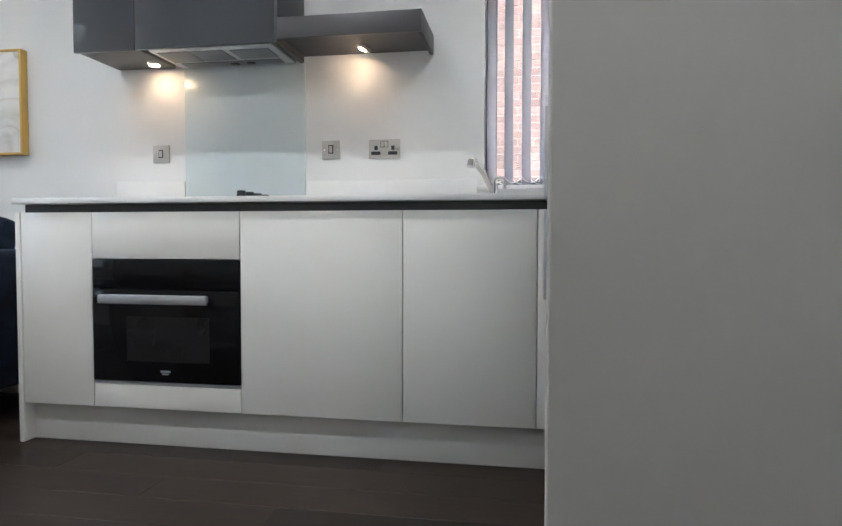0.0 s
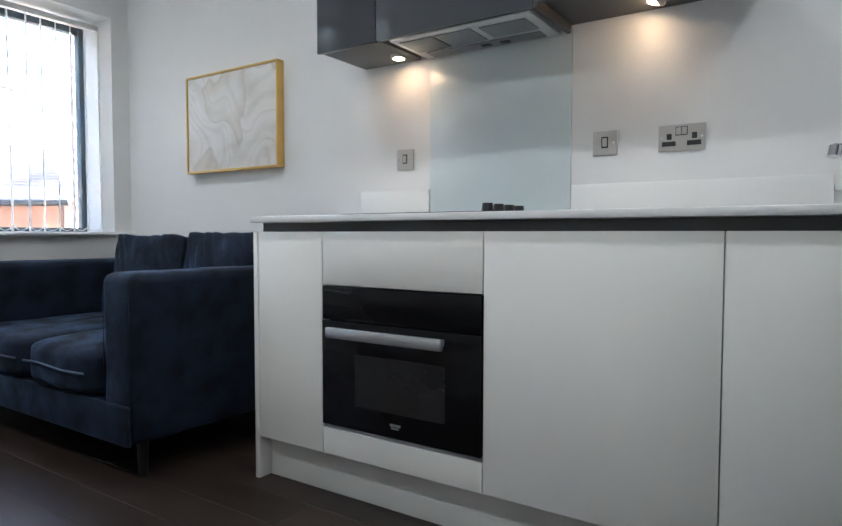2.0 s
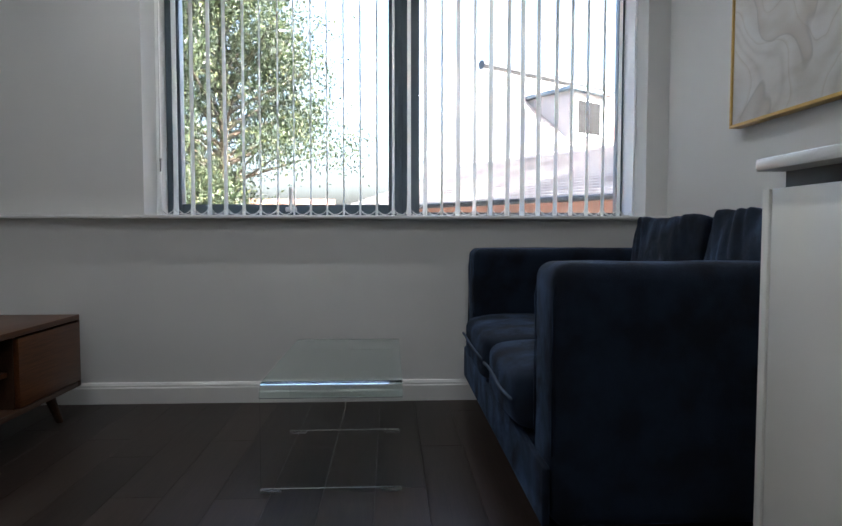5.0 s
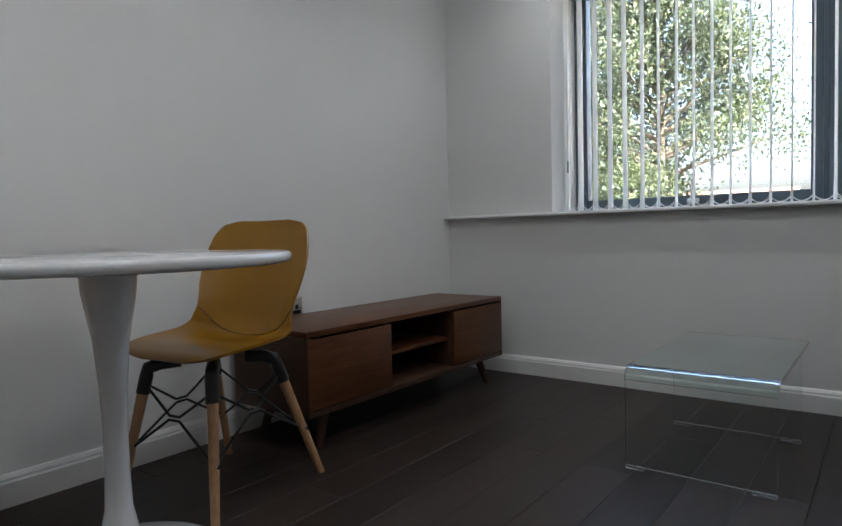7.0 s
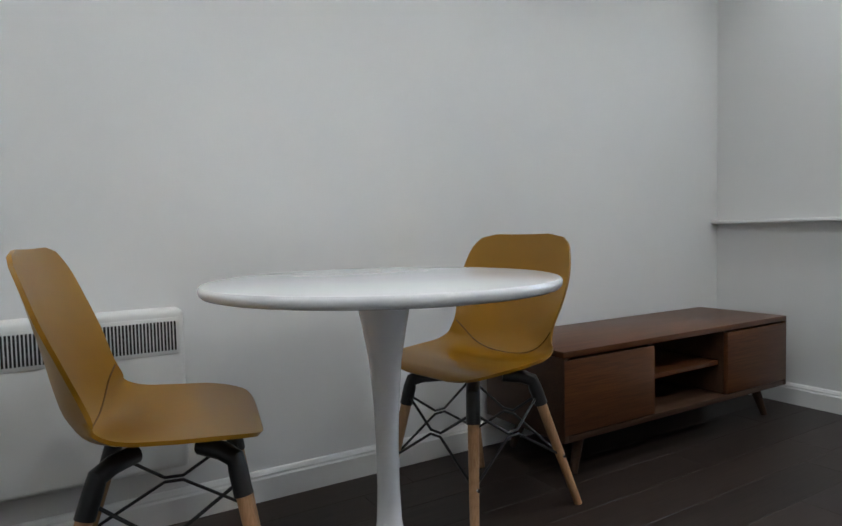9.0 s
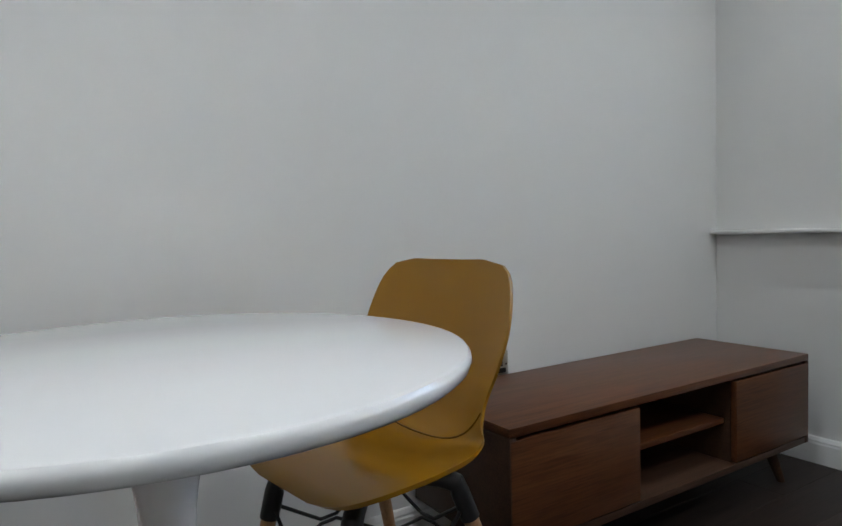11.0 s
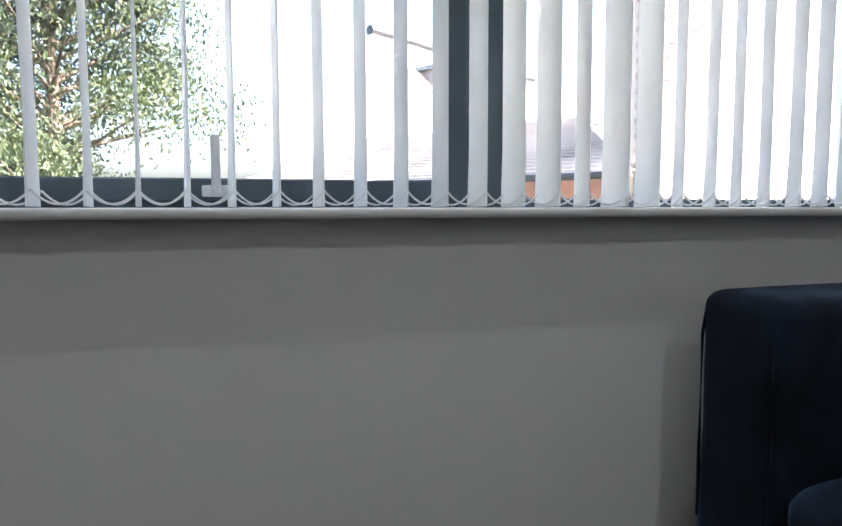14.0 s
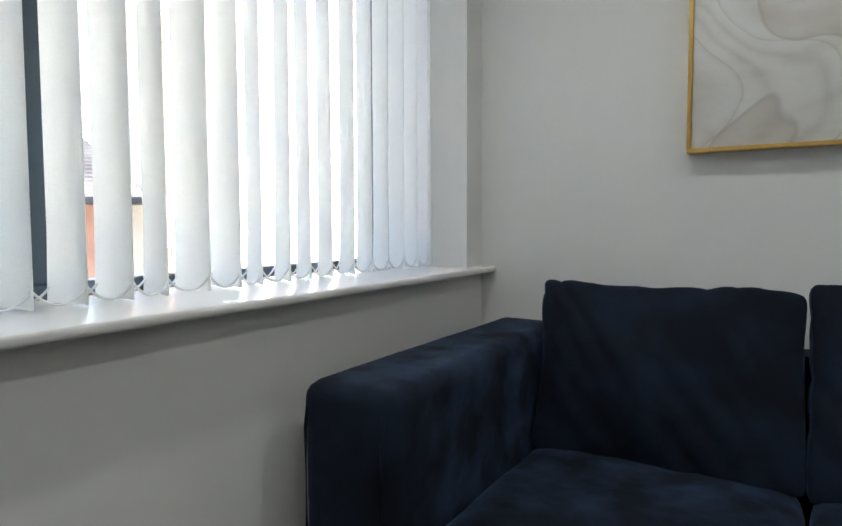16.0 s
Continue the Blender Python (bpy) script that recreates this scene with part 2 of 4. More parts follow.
def canvas_mat():
    """Marbled poured paint in white, cream and warm grey."""
    m, nt, b = node_mat("marbled_canvas")
    co = nt.nodes.new("ShaderNodeTexCoord")
    warp = nt.nodes.new("ShaderNodeTexNoise")
    warp.inputs["Scale"].default_value, warp.inputs["Detail"].default_value = 2.0, 1.5
    link(nt, co.outputs["Object"], warp.inputs["Vector"])
    vm = nt.nodes.new("ShaderNodeVectorMath")
    vm.operation = "MULTIPLY_ADD"
    vm.inputs[1].default_value = (1.0, 1.0, 1.0)
    link(nt, warp.outputs["Color"], vm.inputs[0])
    link(nt, co.outputs["Object"], vm.inputs[2])
    w = nt.nodes.new("ShaderNodeTexWave")
    w.bands_direction = "DIAGONAL"
    w.inputs["Scale"].default_value, w.inputs["Distortion"].default_value = 0.75, 4.5
    w.inputs["Detail"].default_value, w.inputs["Detail Scale"].default_value = 4.5, 1.1
    link(nt, vm.outputs[0], w.inputs["Vector"])
    c = ramp(nt, w.outputs[0], [(0.0, (0.57, 0.55, 0.51)), (0.15, (0.66, 0.65, 0.62)), (0.35, (0.70, 0.695, 0.68)), (0.50, (0.64, 0.615, 0.57)), (0.545, (0.46, 0.43, 0.385)), (0.56, (0.66, 0.64, 0.60)), (0.64, (0.71, 0.705, 0.69)), (0.82, (0.68, 0.665, 0.635)), (0.94, (0.53, 0.515, 0.49)), (1.0, (0.68, 0.665, 0.64))]).outputs[0]
    c = mix(nt, 0.4, c, ramp(nt, noise_tex(nt, 5.0, 6.0, (1.0, 1.0, 2.2), 0.62).outputs[0], [(0.36, (0.47, 0.44, 0.39)), (0.47, (0.63, 0.61, 0.57)), (0.6, (0.73, 0.72, 0.70))]).outputs[0])
    pool = nt.nodes.new("ShaderNodeTexNoise")
    pool.inputs["Scale"].default_value, pool.inputs["Detail"].default_value = 1.9, 2.0
    link(nt, vm.outputs[0], pool.inputs["Vector"])
    c = mix(nt, ramp(nt, pool.outputs[0], [(0.535, (0, 0, 0)), (0.55, (0.5, 0.5, 0.5)), (0.60, (0.42, 0.42, 0.42)), (0.66, (0, 0, 0))]).outputs[0], c,
            ramp(nt, pool.outputs[0], [(0.54, (0.27, 0.255, 0.23)), (0.55, (0.30, 0.28, 0.25)), (0.565, (0.47, 0.41, 0.345)), (0.65, (0.58, 0.54, 0.48))]).outputs[0])
    sp = noise_tex(nt, 3.3, 1.0)
    c = mix(nt, ramp(nt, sp.outputs[0], [(0.735, (0, 0, 0)), (0.76, (0.8, 0.8, 0.8))]).outputs[0], c, (0.62, 0.40, 0.12))
    link(nt, c, b.inputs["Base Color"])
    b.inputs["Roughness"].default_value = 0.5
    bumped(nt, b, w.outputs[0], 0.12, 0.002)
    return m


CANVAS = canvas_mat()


# ---- building helpers ----
def bm_box(x0, x1, y0, y1, z0, z1, bevel=0.0, seg=2, bm=None):
    """A box, bevelled, into a new or a given bmesh."""
    b = bmesh.new()
    bmesh.ops.create_cube(b, size=1.0, matrix=Matrix.Translation(((x0 + x1) / 2, (y0 + y1) / 2, (z0 + z1) / 2)) @ Matrix.Diagonal((abs(x1 - x0), abs(y1 - y0), abs(z1 - z0), 1)))
    if bevel:
        bmesh.ops.bevel(b, geom=list(b.edges), offset=bevel, segments=seg, profile=0.5, affect="EDGES")
    return join(bm, b)


def join(bm, b):
    """Adds the bmesh b to bm (or returns b where bm is None)."""
    if bm is None:
        return b
    me = bpy.data.meshes.new("tmp")
    b.to_mesh(me)
    bm.from_mesh(me)
    bpy.data.meshes.remove(me)
    b.free()
    return bm


def bm_cyl(r0, r1, p0, p1, seg=24, bm=None, caps=True):
    """A round bar from p0 to p1, tapering from r0 to r1."""
    p0, p1 = Vector(p0), Vector(p1)
    b = bmesh.new()
    bmesh.ops.create_cone(b, cap_ends=caps, segments=seg, radius1=r0, radius2=r1, depth=(p1 - p0).length)
    q = (p1 - p0).to_track_quat("Z", "Y").to_matrix().to_4x4()
    b.transform(Matrix.Translation((p0 + p1) / 2) @ q)
    return join(bm, b)


def bm_lathe(profile, seg=48, bm=None):
    """A turned shape about z from (radius, height) pairs."""
    b = bmesh.new()
    rings = [[b.verts.new((r * math.cos(a), r * math.sin(a), z)) for a in [2 * math.pi * k / seg for k in range(seg)]] for r, z in profile]
    for u, v in zip(rings, rings[1:]):
        for k in range(seg):
            b.faces.new((u[k], u[(k + 1) % seg], v[(k + 1) % seg], v[k]))
    b.faces.new(rings[0][::-1])
    b.faces.new(rings[-1])
    return join(bm, b)


def bm_tube(points, r, seg=8, bm=None):
    """A round wire along points."""
    pts = [Vector(p) for p in points]
    b = bmesh.new()
    rings = []
    for i, p in enumerate(pts):
        d = (pts[min(i + 1, len(pts) - 1)] - pts[max(i - 1, 0)]).normalized()
        q = d.to_track_quat("Z", "Y")
        rings.append([b.verts.new(p + q @ Vector((r * math.cos(a), r * math.sin(a), 0))) for a in [2 * math.pi * k / seg for k in range(seg)]])
    for u, v in zip(rings, rings[1:]):
        for k in range(seg):
            b.faces.new((u[k], u[(k + 1) % seg], v[(k + 1) % seg], v[k]))
    b.faces.new(rings[0][::-1])
    b.faces.new(rings[-1])
    return join(bm, b)


def finish(name, bm, material, smooth=None):
    bmesh.ops.recalc_face_normals(bm, faces=list(bm.faces))
    me = bpy.data.meshes.new(name)
    bm.to_mesh(me)
    bm.free()
    me.materials.append(material)
    if smooth is not None:
        me.shade_smooth()
        if smooth < 180:
            me.set_sharp_from_angle(angle=radians(smooth))
    return new(name, me)


def solid(name, bm, material, label="", category="", group="", kind="", smooth=35):
    """A thing or a piece of the setting of one mesh."""
    return tagged(finish(name, bm, material, smooth), label, category, group, kind)


def thing(name, place, label, category, group=""):
    """An empty at the base of a thing."""
    ob = new(name)
    ob.empty_display_size = 0.05
    ob.location = place
    return tagged(ob, label, category, group)


def root_place(ob):
    p = Vector((0, 0, 0))
    while ob:
        p += ob.location
        ob = ob.parent
    return p


def part(name, bm, material, parent, label="", smooth=35):
    """One mesh, drawn in room coordinates, under a thing or under a part."""
    bm.transform(Matrix.Translation(-root_place(parent)))
    ob = finish(name, bm, material, smooth)
    ob.parent = parent
    return tagged(ob, label)


# ---- setting ----
XE, YS, H = 4.70, -3.24, 2.55        # east wall, south wall, ceiling
WY0, WY1, WZ0, WZ1 = -2.55, -0.11, 0.905, 2.20   # large window
KX0, KX1, KZ0, KZ1 = 3.70, 4.60, 1.05, 2.20      # kitchen window
FX = -0.315                          # plane of the large window's frame
T = 0.42

w = bm_box(-T, 0, YS - 0.2, WY0, -0.2, H)
bm_box(-T, 0, WY1, 0.3, -0.2, H, bm=w)
bm_box(-T, 0, WY0, WY1, -0.2, WZ0 - 0.016, bm=w)
bm_box(-T, 0, WY0, WY1, WZ1, H, bm=w)
solid("wall_west", w, WALL, "white painted plaster wall around the large window", "wall", kind="structure", smooth=None)
w = bm_box(0, KX0, 0, 0.3, -0.2, H)
bm_box(KX1, XE + 0.2, 0, 0.3, -0.2, H, bm=w)
bm_box(KX0, KX1, 0, 0.3, -0.2, KZ0 - 0.02, bm=w)
bm_box(KX0, KX1, 0, 0.3, KZ1, H, bm=w)
solid("wall_north", w, WALL, "white painted plaster wall behind the kitchen", "wall", kind="structure", smooth=None)
solid("wall_south", bm_box(0, XE + 0.2, YS - 0.2, YS, -0.2, H), WALL, "plain white painted plaster wall behind the dining table", "wall", kind="structure", smooth=None)
solid("wall_east", bm_box(XE, XE + 0.2, YS, 0, -0.2, H), WALL, "plain white painted plaster wall", "wall", kind="structure", smooth=None)
solid("ceiling", bm_box(-T, XE + 0.2, YS - 0.2, 0.3, H, H + 0.3), CEIL, "white painted ceiling", "ceiling", kind="structure", smooth=None)
floor = solid("floor", bm_box(0, XE, YS, 0, -0.2, -0.006), GROUT, "dark brown wood plank floor", "floor", kind="structure", smooth=None)


def skirting(name, x0, x1, y0, y1, along, face):
    """A moulded skirting board, 0.1 m high, with a step near its top."""
    bm = bmesh.new()
    prof = [(0, 0), (0.018, 0), (0.018, 0.075), (0.014, 0.081), (0.014, 0.088), (0.008, 0.099), (0.004, 0.102), (0, 0.102)]
    ends = []
    for s in (x0, x1) if along == "x" else (y0, y1):
        ends.append([bm.verts.new((s, y0 + face * d, z) if along == "x" else (x0 + face * d, s, z)) for d, z in prof])
    n = len(prof)
    for k in range(n):
        bm.faces.new((ends[0][k], ends[0][(k + 1) % n], ends[1][(k + 1) % n], ends[1][k]))
    bm.faces.new(ends[0])
    bm.faces.new(ends[1][::-1])
    return solid(name, bm, TRIM, "white gloss skirting board with a stepped top", "skirting", kind="structure", smooth=None)


skirting("baseboard_south", 0.02, XE, YS + 0.001, YS, "x", 1)
skirting("baseboard_west", 0.001, 0, YS + 0.02, -0.001, "y", 1)
skirting("baseboard_north", 0.02, 1.91, -0.001, 0, "x", -1)

SZ = WZ0 + 0.004                      # top of the window board
s = bm_box(FX + 0.03, 0.055, WY0, WY1, SZ - 0.019, SZ, 0.007, 3)
bm_box(0.001, 0.055, YS, WY0, SZ - 0.019, SZ, 0.007, 3, bm=s)
bm_box(0.001, 0.055, WY1, -0.001, SZ - 0.019, SZ, 0.007, 3, bm=s)
solid("sill_west", s, SILL, "deep white gloss window board running the full wall", "window sill", kind="structure")
solid("sill_north", bm_box(KX0 - 0.03, KX1 + 0.03, -0.02, 0.14, KZ0 - 0.02, KZ0, 0.005), SILL, "white gloss window board behind the sink", "window sill", kind="structure")


def frame_ring(y0, y1, z0, z1, x0, x1, side, low, top, axis):
    """Four frame bars round an opening."""
    bm = bmesh.new()
    for a0, a1, c0, c1 in ((y0, y0 + side, z0, z1), (y1 - side, y1, z0, z1), (y0 + side, y1 - side, z0, z0 + low), (y0 + side, y1 - side, z1 - top, z1)):
        if axis == "x":
            bm_box(x0, x1, a0, a1, c0, c1, 0.004, 1, bm=bm)
        else:
            bm_box(a0, a1, x0, x1, c0, c1, 0.004, 1, bm=bm)
    return bm


win = tagged(new("window_1"), "large two-light window with dark grey metal frames", "window", kind="structure")
MY0 = -1.385
part("window_frame", frame_ring(WY0, MY0 + 0.07, WZ0, WZ1, FX - 0.06, FX, 0.045, 0.045, 0.05, "x"), ANTHRACITE, win)
fixed = frame_ring(MY0 + 0.07, WY1, WZ0, WZ1, FX - 0.06, FX, 0.03, 0.03, 0.05, "x")
bm_box(FX - 0.058, FX + 0.001, MY0 + 0.10, MY0 + 0.165, WZ0 + 0.03, WZ1 - 0.05, 0.003, 1, bm=fixed)
part("window_frame", fixed, ANTHRACITE, win)
sash = part("casement", frame_ring(WY0 + 0.03, MY0 + 0.05, WZ0 + 0.02, WZ1 - 0.03, FX - 0.05, FX + 0.018, 0.05, 0.05, 0.05, "x"), ANTHRACITE, win, "dark grey opening casement")
h = bm_box(FX + 0.018, FX + 0.03, -1.93, -1.87, WZ0 + 0.03, WZ0 + 0.055, 0.004)
bm_box(FX + 0.03, FX + 0.045, -1.91, -1.89, WZ0 + 0.035, WZ0 + 0.16, 0.006, 2, bm=h)
part("handle", h, WHITE_METAL, sash, "white window handle")
for a, b2 in ((WY0 + 0.07, MY0 + 0.01), (MY0 + 0.16, WY1 - 0.025)):
    pn = part("pane", bm_box(FX - 0.034, FX - 0.028, a, b2, WZ0 + 0.025, WZ1 - 0.045), PANE, win)
    pn.visible_shadow = False

win2 = tagged(new("window_2"), "kitchen window with a dark grey metal frame", "window", kind="structure")
part("window_frame", frame_ring(KX0, KX1, KZ0, KZ1, 0.14, 0.20, 0.05, 0.03, 0.05, "y"), ANTHRACITE, win2)
pn = part("pane", bm_box(KX0 + 0.04, KX1 - 0.04, 0.168, 0.174, KZ0 + 0.025, KZ1 - 0.045), PANE, win2)
pn.visible_shadow = False


# ---- kitchen ----
FY = -0.70                           # plane of the door fronts


def base_unit(x0, x1, label, category="kitchen unit"):
    """A base unit of carcass and one slab door."""
    u = thing("base_cabinet", ((x0 + x1) / 2, -0.35, 0), label, category, "kitchen base units")
    part("body", bm_box(x0 + 0.001, x1 - 0.001, FY + 0.022, -0.003, 0.15, 0.90), CREAM_MATT, u)
    part("door", bm_box(x0 + 0.0015, x1 - 0.0015, FY, FY + 0.019, 0.158, 0.906, 0.0018, 2), CREAM, u)
    return u


base_unit(1.94, 2.249, "narrow cream gloss handleless base cabinet beside the oven")
base_unit(2.855, 3.464, "wide cream gloss handleless base cabinet with one door")
base_unit(3.464, 3.929, "cream gloss handleless base cabinet under the sink")
base_unit(3.929, 4.66, "cream gloss corner base unit running behind the fridge")
ov_unit = thing("oven_housing", (2.552, -0.35, 0), "cream gloss housing unit around the built-in oven", "kitchen unit", "kitchen base units")
part("body", bm_box(2.25, 2.854, FY + 0.06, -0.003, 0.15, 0.245), CREAM_MATT, ov_unit)
part("top_panel", bm_box(2.2515, 2.8525, FY, FY + 0.019, 0.729, 0.906, 0.0018, 2), CREAM, ov_unit)
part("lower_panel", bm_box(2.2515, 2.8525, FY, FY + 0.019, 0.158, 0.247, 0.0018, 2), CREAM, ov_unit)

oven = thing("oven", (2.552, -0.4, 0.246), "black glass built-in compact oven with a silver bar handle", "oven")
part("body", bm_box(2.26, 2.845, FY + 0.024, -0.1, 0.248, 0.72), BLACK, oven)
part("control_panel", bm_box(2.253, 2.851, FY - 0.004, FY + 0.022, 0.615, 0.725, 0.003, 2), BLACK_GLASS, oven)
odoor = part("door", bm_box(2.253, 2.851, FY - 0.006, FY + 0.022, 0.262, 0.612, 0.003, 2), BLACK_GLASS, oven, "black glass oven door")
part("window", bm_box(2.395, 2.735, FY - 0.0075, FY - 0.0055, 0.34, 0.51, 0.0005, 1), OVEN_WINDOW, odoor, "smoked glass viewing window")
hb = bm_box(2.305, 2.745, FY - 0.05, FY - 0.034, 0.562, 0.596, 0.004, 2)
bm_box(2.318, 2.342, FY - 0.036, FY - 0.004, 0.568, 0.590, 0.003, bm=hb)
bm_box(2.708, 2.732, FY - 0.036, FY - 0.004, 0.568, 0.590, 0.003, bm=hb)
part("handle", hb, SILVER, odoor, "silver bar handle")
badge = bm_box(2.535, 2.575, FY - 0.0072, FY - 0.0058, 0.300, 0.308)
bm_box(2.54, 2.568, FY - 0.0072, FY - 0.0058, 0.292, 0.297, bm=badge)
part("badge", badge, SILVER, odoor, "small pale maker's mark")
part("trim", bm_box(2.253, 2.851, FY + 0.001, FY + 0.02, 0.2485, 0.259, 0.002), SILVER, oven, "thin steel trim strip")

solid("end_panel", bm_box(1.917, 1.937, FY - 0.002, -0.001, 0.0, 0.906, 0.0015), CREAM, "cream gloss end panel of the base units standing on the floor", "end panel")
solid("plinth", bm_box(1.938, 4.66, -0.645, -0.627, 0.0, 0.149, 0.001), CREAM_MATT, "cream plinth board under the base units", "plinth")
solid("handle_channel", bm_box(1.937, 4.66, -0.672, -0.655, 0.898, 0.937), CHANNEL, "black recessed handle channel under the worktop", "handle channel")
wt = bm_box(1.91, 4.69, FY - 0.012, -0.001, 0.939, 0.961, 0.003, 2)
solid("worktop", wt, WORKTOP, "thin white stone worktop along the kitchen wall", "worktop")
solid("upstand", bm_box(1.862, 2.232, -0.014, -0.0005, 0.962, 1.089, 0.0015), WORKTOP, "short white worktop upstand beside the splashback", "upstand")
solid("upstand", bm_box(2.858, KX0 - 0.031, -0.014, -0.0005, 0.962, 1.080, 0.0015), WORKTOP, "white worktop upstand between splashback and window", "upstand")
solid("splashback", bm_box(2.236, 2.854, -0.009, -0.001, 0.962, 1.66, 0.001), SPLASH, "pale blue-grey glass splashback behind the hob", "splashback")

hob = thing("hob", (2.57, -0.33, 0.961), "black glass hob with control knobs set in the worktop", "hob")
part("glass_plate", bm_box(2.25, 2.85, -0.62, -0.10, 0.9615, 0.967, 0.002), BLACK_GLASS, hob)
for k in range(4):
    part("knob", bm_cyl(0.019, 0.016, (2.795, -0.56 + 0.0 + 0.075 * k, 0.967), (2.795, -0.56 + 0.075 * k, 0.993), 20), BLACK, hob)

sink = thing("sink", (3.74, -0.33, 0.79), "stainless steel sink bowl let into the worktop", "sink")
part("rim", bm_box(3.50, 3.96, -0.55, -0.17, 0.9612, 0.9632, 0.001), STEEL, sink)
tap = thing("tap", (3.76, -0.13, 0.961), "chrome single-lever mixer tap on the worktop", "tap")
tb = bm_cyl(0.027, 0.025, (3.75, -0.13, 0.9612), (3.75, -0.13, 0.972), 28)
bm_cyl(0.0225, 0.021, (3.75, -0.13, 0.972), (3.75, -0.13, 1.045), 28, bm=tb)
part("base", tb, CHROME, tap)
part("spout", bm_tube([(3.748, -0.134, 0.990), (3.735, -0.155, 1.030), (3.712, -0.195, 1.080), (3.690, -0.232, 1.112), (3.676, -0.256, 1.126), (3.668, -0.270, 1.125)], 0.0145, 14), CHROME, tap)
part("outlet", bm_cyl(0.017, 0.0165, (3.668, -0.270, 1.130), (3.664, -0.276, 1.103), 20), CHROME, tap)
part("lever", bm_tube([(3.75, -0.13, 1.040), (3.754, -0.128, 1.062), (3.768, -0.128, 1.072), (3.786, -0.130, 1.068), (3.796, -0.133, 1.050), (3.798, -0.136, 1.022)], 0.0085, 12), CHROME, tap)

# wall units
CY, CZ = -0.325, 1.645
cab = thing("wall_cabinet", (2.03, -0.17, CZ), "dark grey gloss wall cabinet with one door", "wall cabinet", "kitchen wall units")
part("body", bm_box(1.883, 2.186, CY + 0.02, -0.002, CZ, 2.35, 0.001), UNDERSIDE, cab)
part("door", bm_box(1.884, 2.184, CY, CY + 0.019, CZ - 0.008, 2.35, 0.0018, 2), GREY_GLOSS, cab)
cab2 = thing("wall_cabinet", (2.51, -0.17, CZ), "wide dark grey gloss wall cabinet over the cooker hood", "wall cabinet", "kitchen wall units")
part("body", bm_box(2.187, 2.832, CY + 0.02, -0.002, CZ + 0.03, 2.35, 0.001), UNDERSIDE, cab2)
part("door", bm_box(2.187, 2.832, CY, CY + 0.019, CZ - 0.008, 2.35, 0.0018, 2), GREY_GLOSS, cab2)
part("side_panel", bm_box(2.8335, 2.85, CY, -0.002, CZ - 0.008, 2.35, 0.0015), GREY_MATT, cab2)

hood = thing("cooker_hood", (2.51, -0.17, CZ - 0.01), "silver integrated cooker hood under the wall cabinet", "cooker hood")
part("tray", bm_box(2.235, 2.815, CY + 0.025, -0.02, CZ - 0.012, CZ + 0.028, 0.004, 2), SILVER, hood)
for a in (2.262, 2.42):
    part("filter", bm_box(a, a + 0.15, CY + 0.05, -0.13, CZ - 0.016, CZ - 0.0115, 0.001), HOOD_GREY, hood, "grey mesh filter panel")
part("control_strip", bm_box(2.28, 2.77, -0.11, -0.045, CZ - 0.016, CZ - 0.0115, 0.001), HOOD_GREY, hood)
for a in (2.52, 2.60):
    part("switch", bm_box(a, a + 0.035, -0.09, -0.065, CZ - 0.021, CZ - 0.0155, 0.001), BLACK, hood)
part("badge", bm_box(2.48, 2.55, CY + 0.035, CY + 0.046, CZ - 0.0135, CZ - 0.0115), WHITE_METAL, hood)
part("lamp_lens", bm_box(2.60, 2.78, CY + 0.06, -0.14, CZ - 0.016, CZ - 0.0115, 0.001), HOOD_GREY, hood)

shelf = thing("open_shelf", (3.16, -0.17, 1.65), "dark grey open box shelf on the wall with a spotlight beneath", "wall shelf")
part("front", bm_box(2.851, 3.468, -0.335, -0.317, 1.647, 1.735, 0.0015), GREY_MATT, shelf)
part("side_panel", bm_box(3.45, 3.468, -0.316, -0.002, 1.647, 1.735, 0.0015), GREY_MATT, shelf)
part("board", bm_box(2.851, 3.449, -0.316, -0.002, 1.668, 1.686), GREY_MATT, shelf)

WARM = (1.0, 0.46, 0.20)
BULB = glow("warm_bulb", (1.0, 0.66, 0.38), 5.0)


def downlight(x, y, z, label, tilt):
    d = thing("cabinet_light", (x, y, z), label, "spotlight", "under-cabinet spotlights")
    part("bezel", bm_cyl(0.034, 0.031, (x, y, z), (x + tilt, y, z - 0.012), 28), STEEL, d, "steel rim")
    part("bulb", bm_cyl(0.022, 0.022, (x + tilt, y, z - 0.0115), (x + tilt * 1.1, y, z - 0.0135), 24), BULB, d, "glowing warm bulb")
    lamp("cabinet_lamp", "SPOT", (x + tilt, y, z - 0.03), (x + tilt, y + 0.06, z - 1), 0.0045, WARM, 0.015, 100)


downlight(2.135, -0.10, CZ, "round steel spotlight glowing warm under the wall cabinet", 0.0)
downlight(3.17, -0.10, 1.668, "tilted steel spotlight glowing warm under the shelf", -0.006)


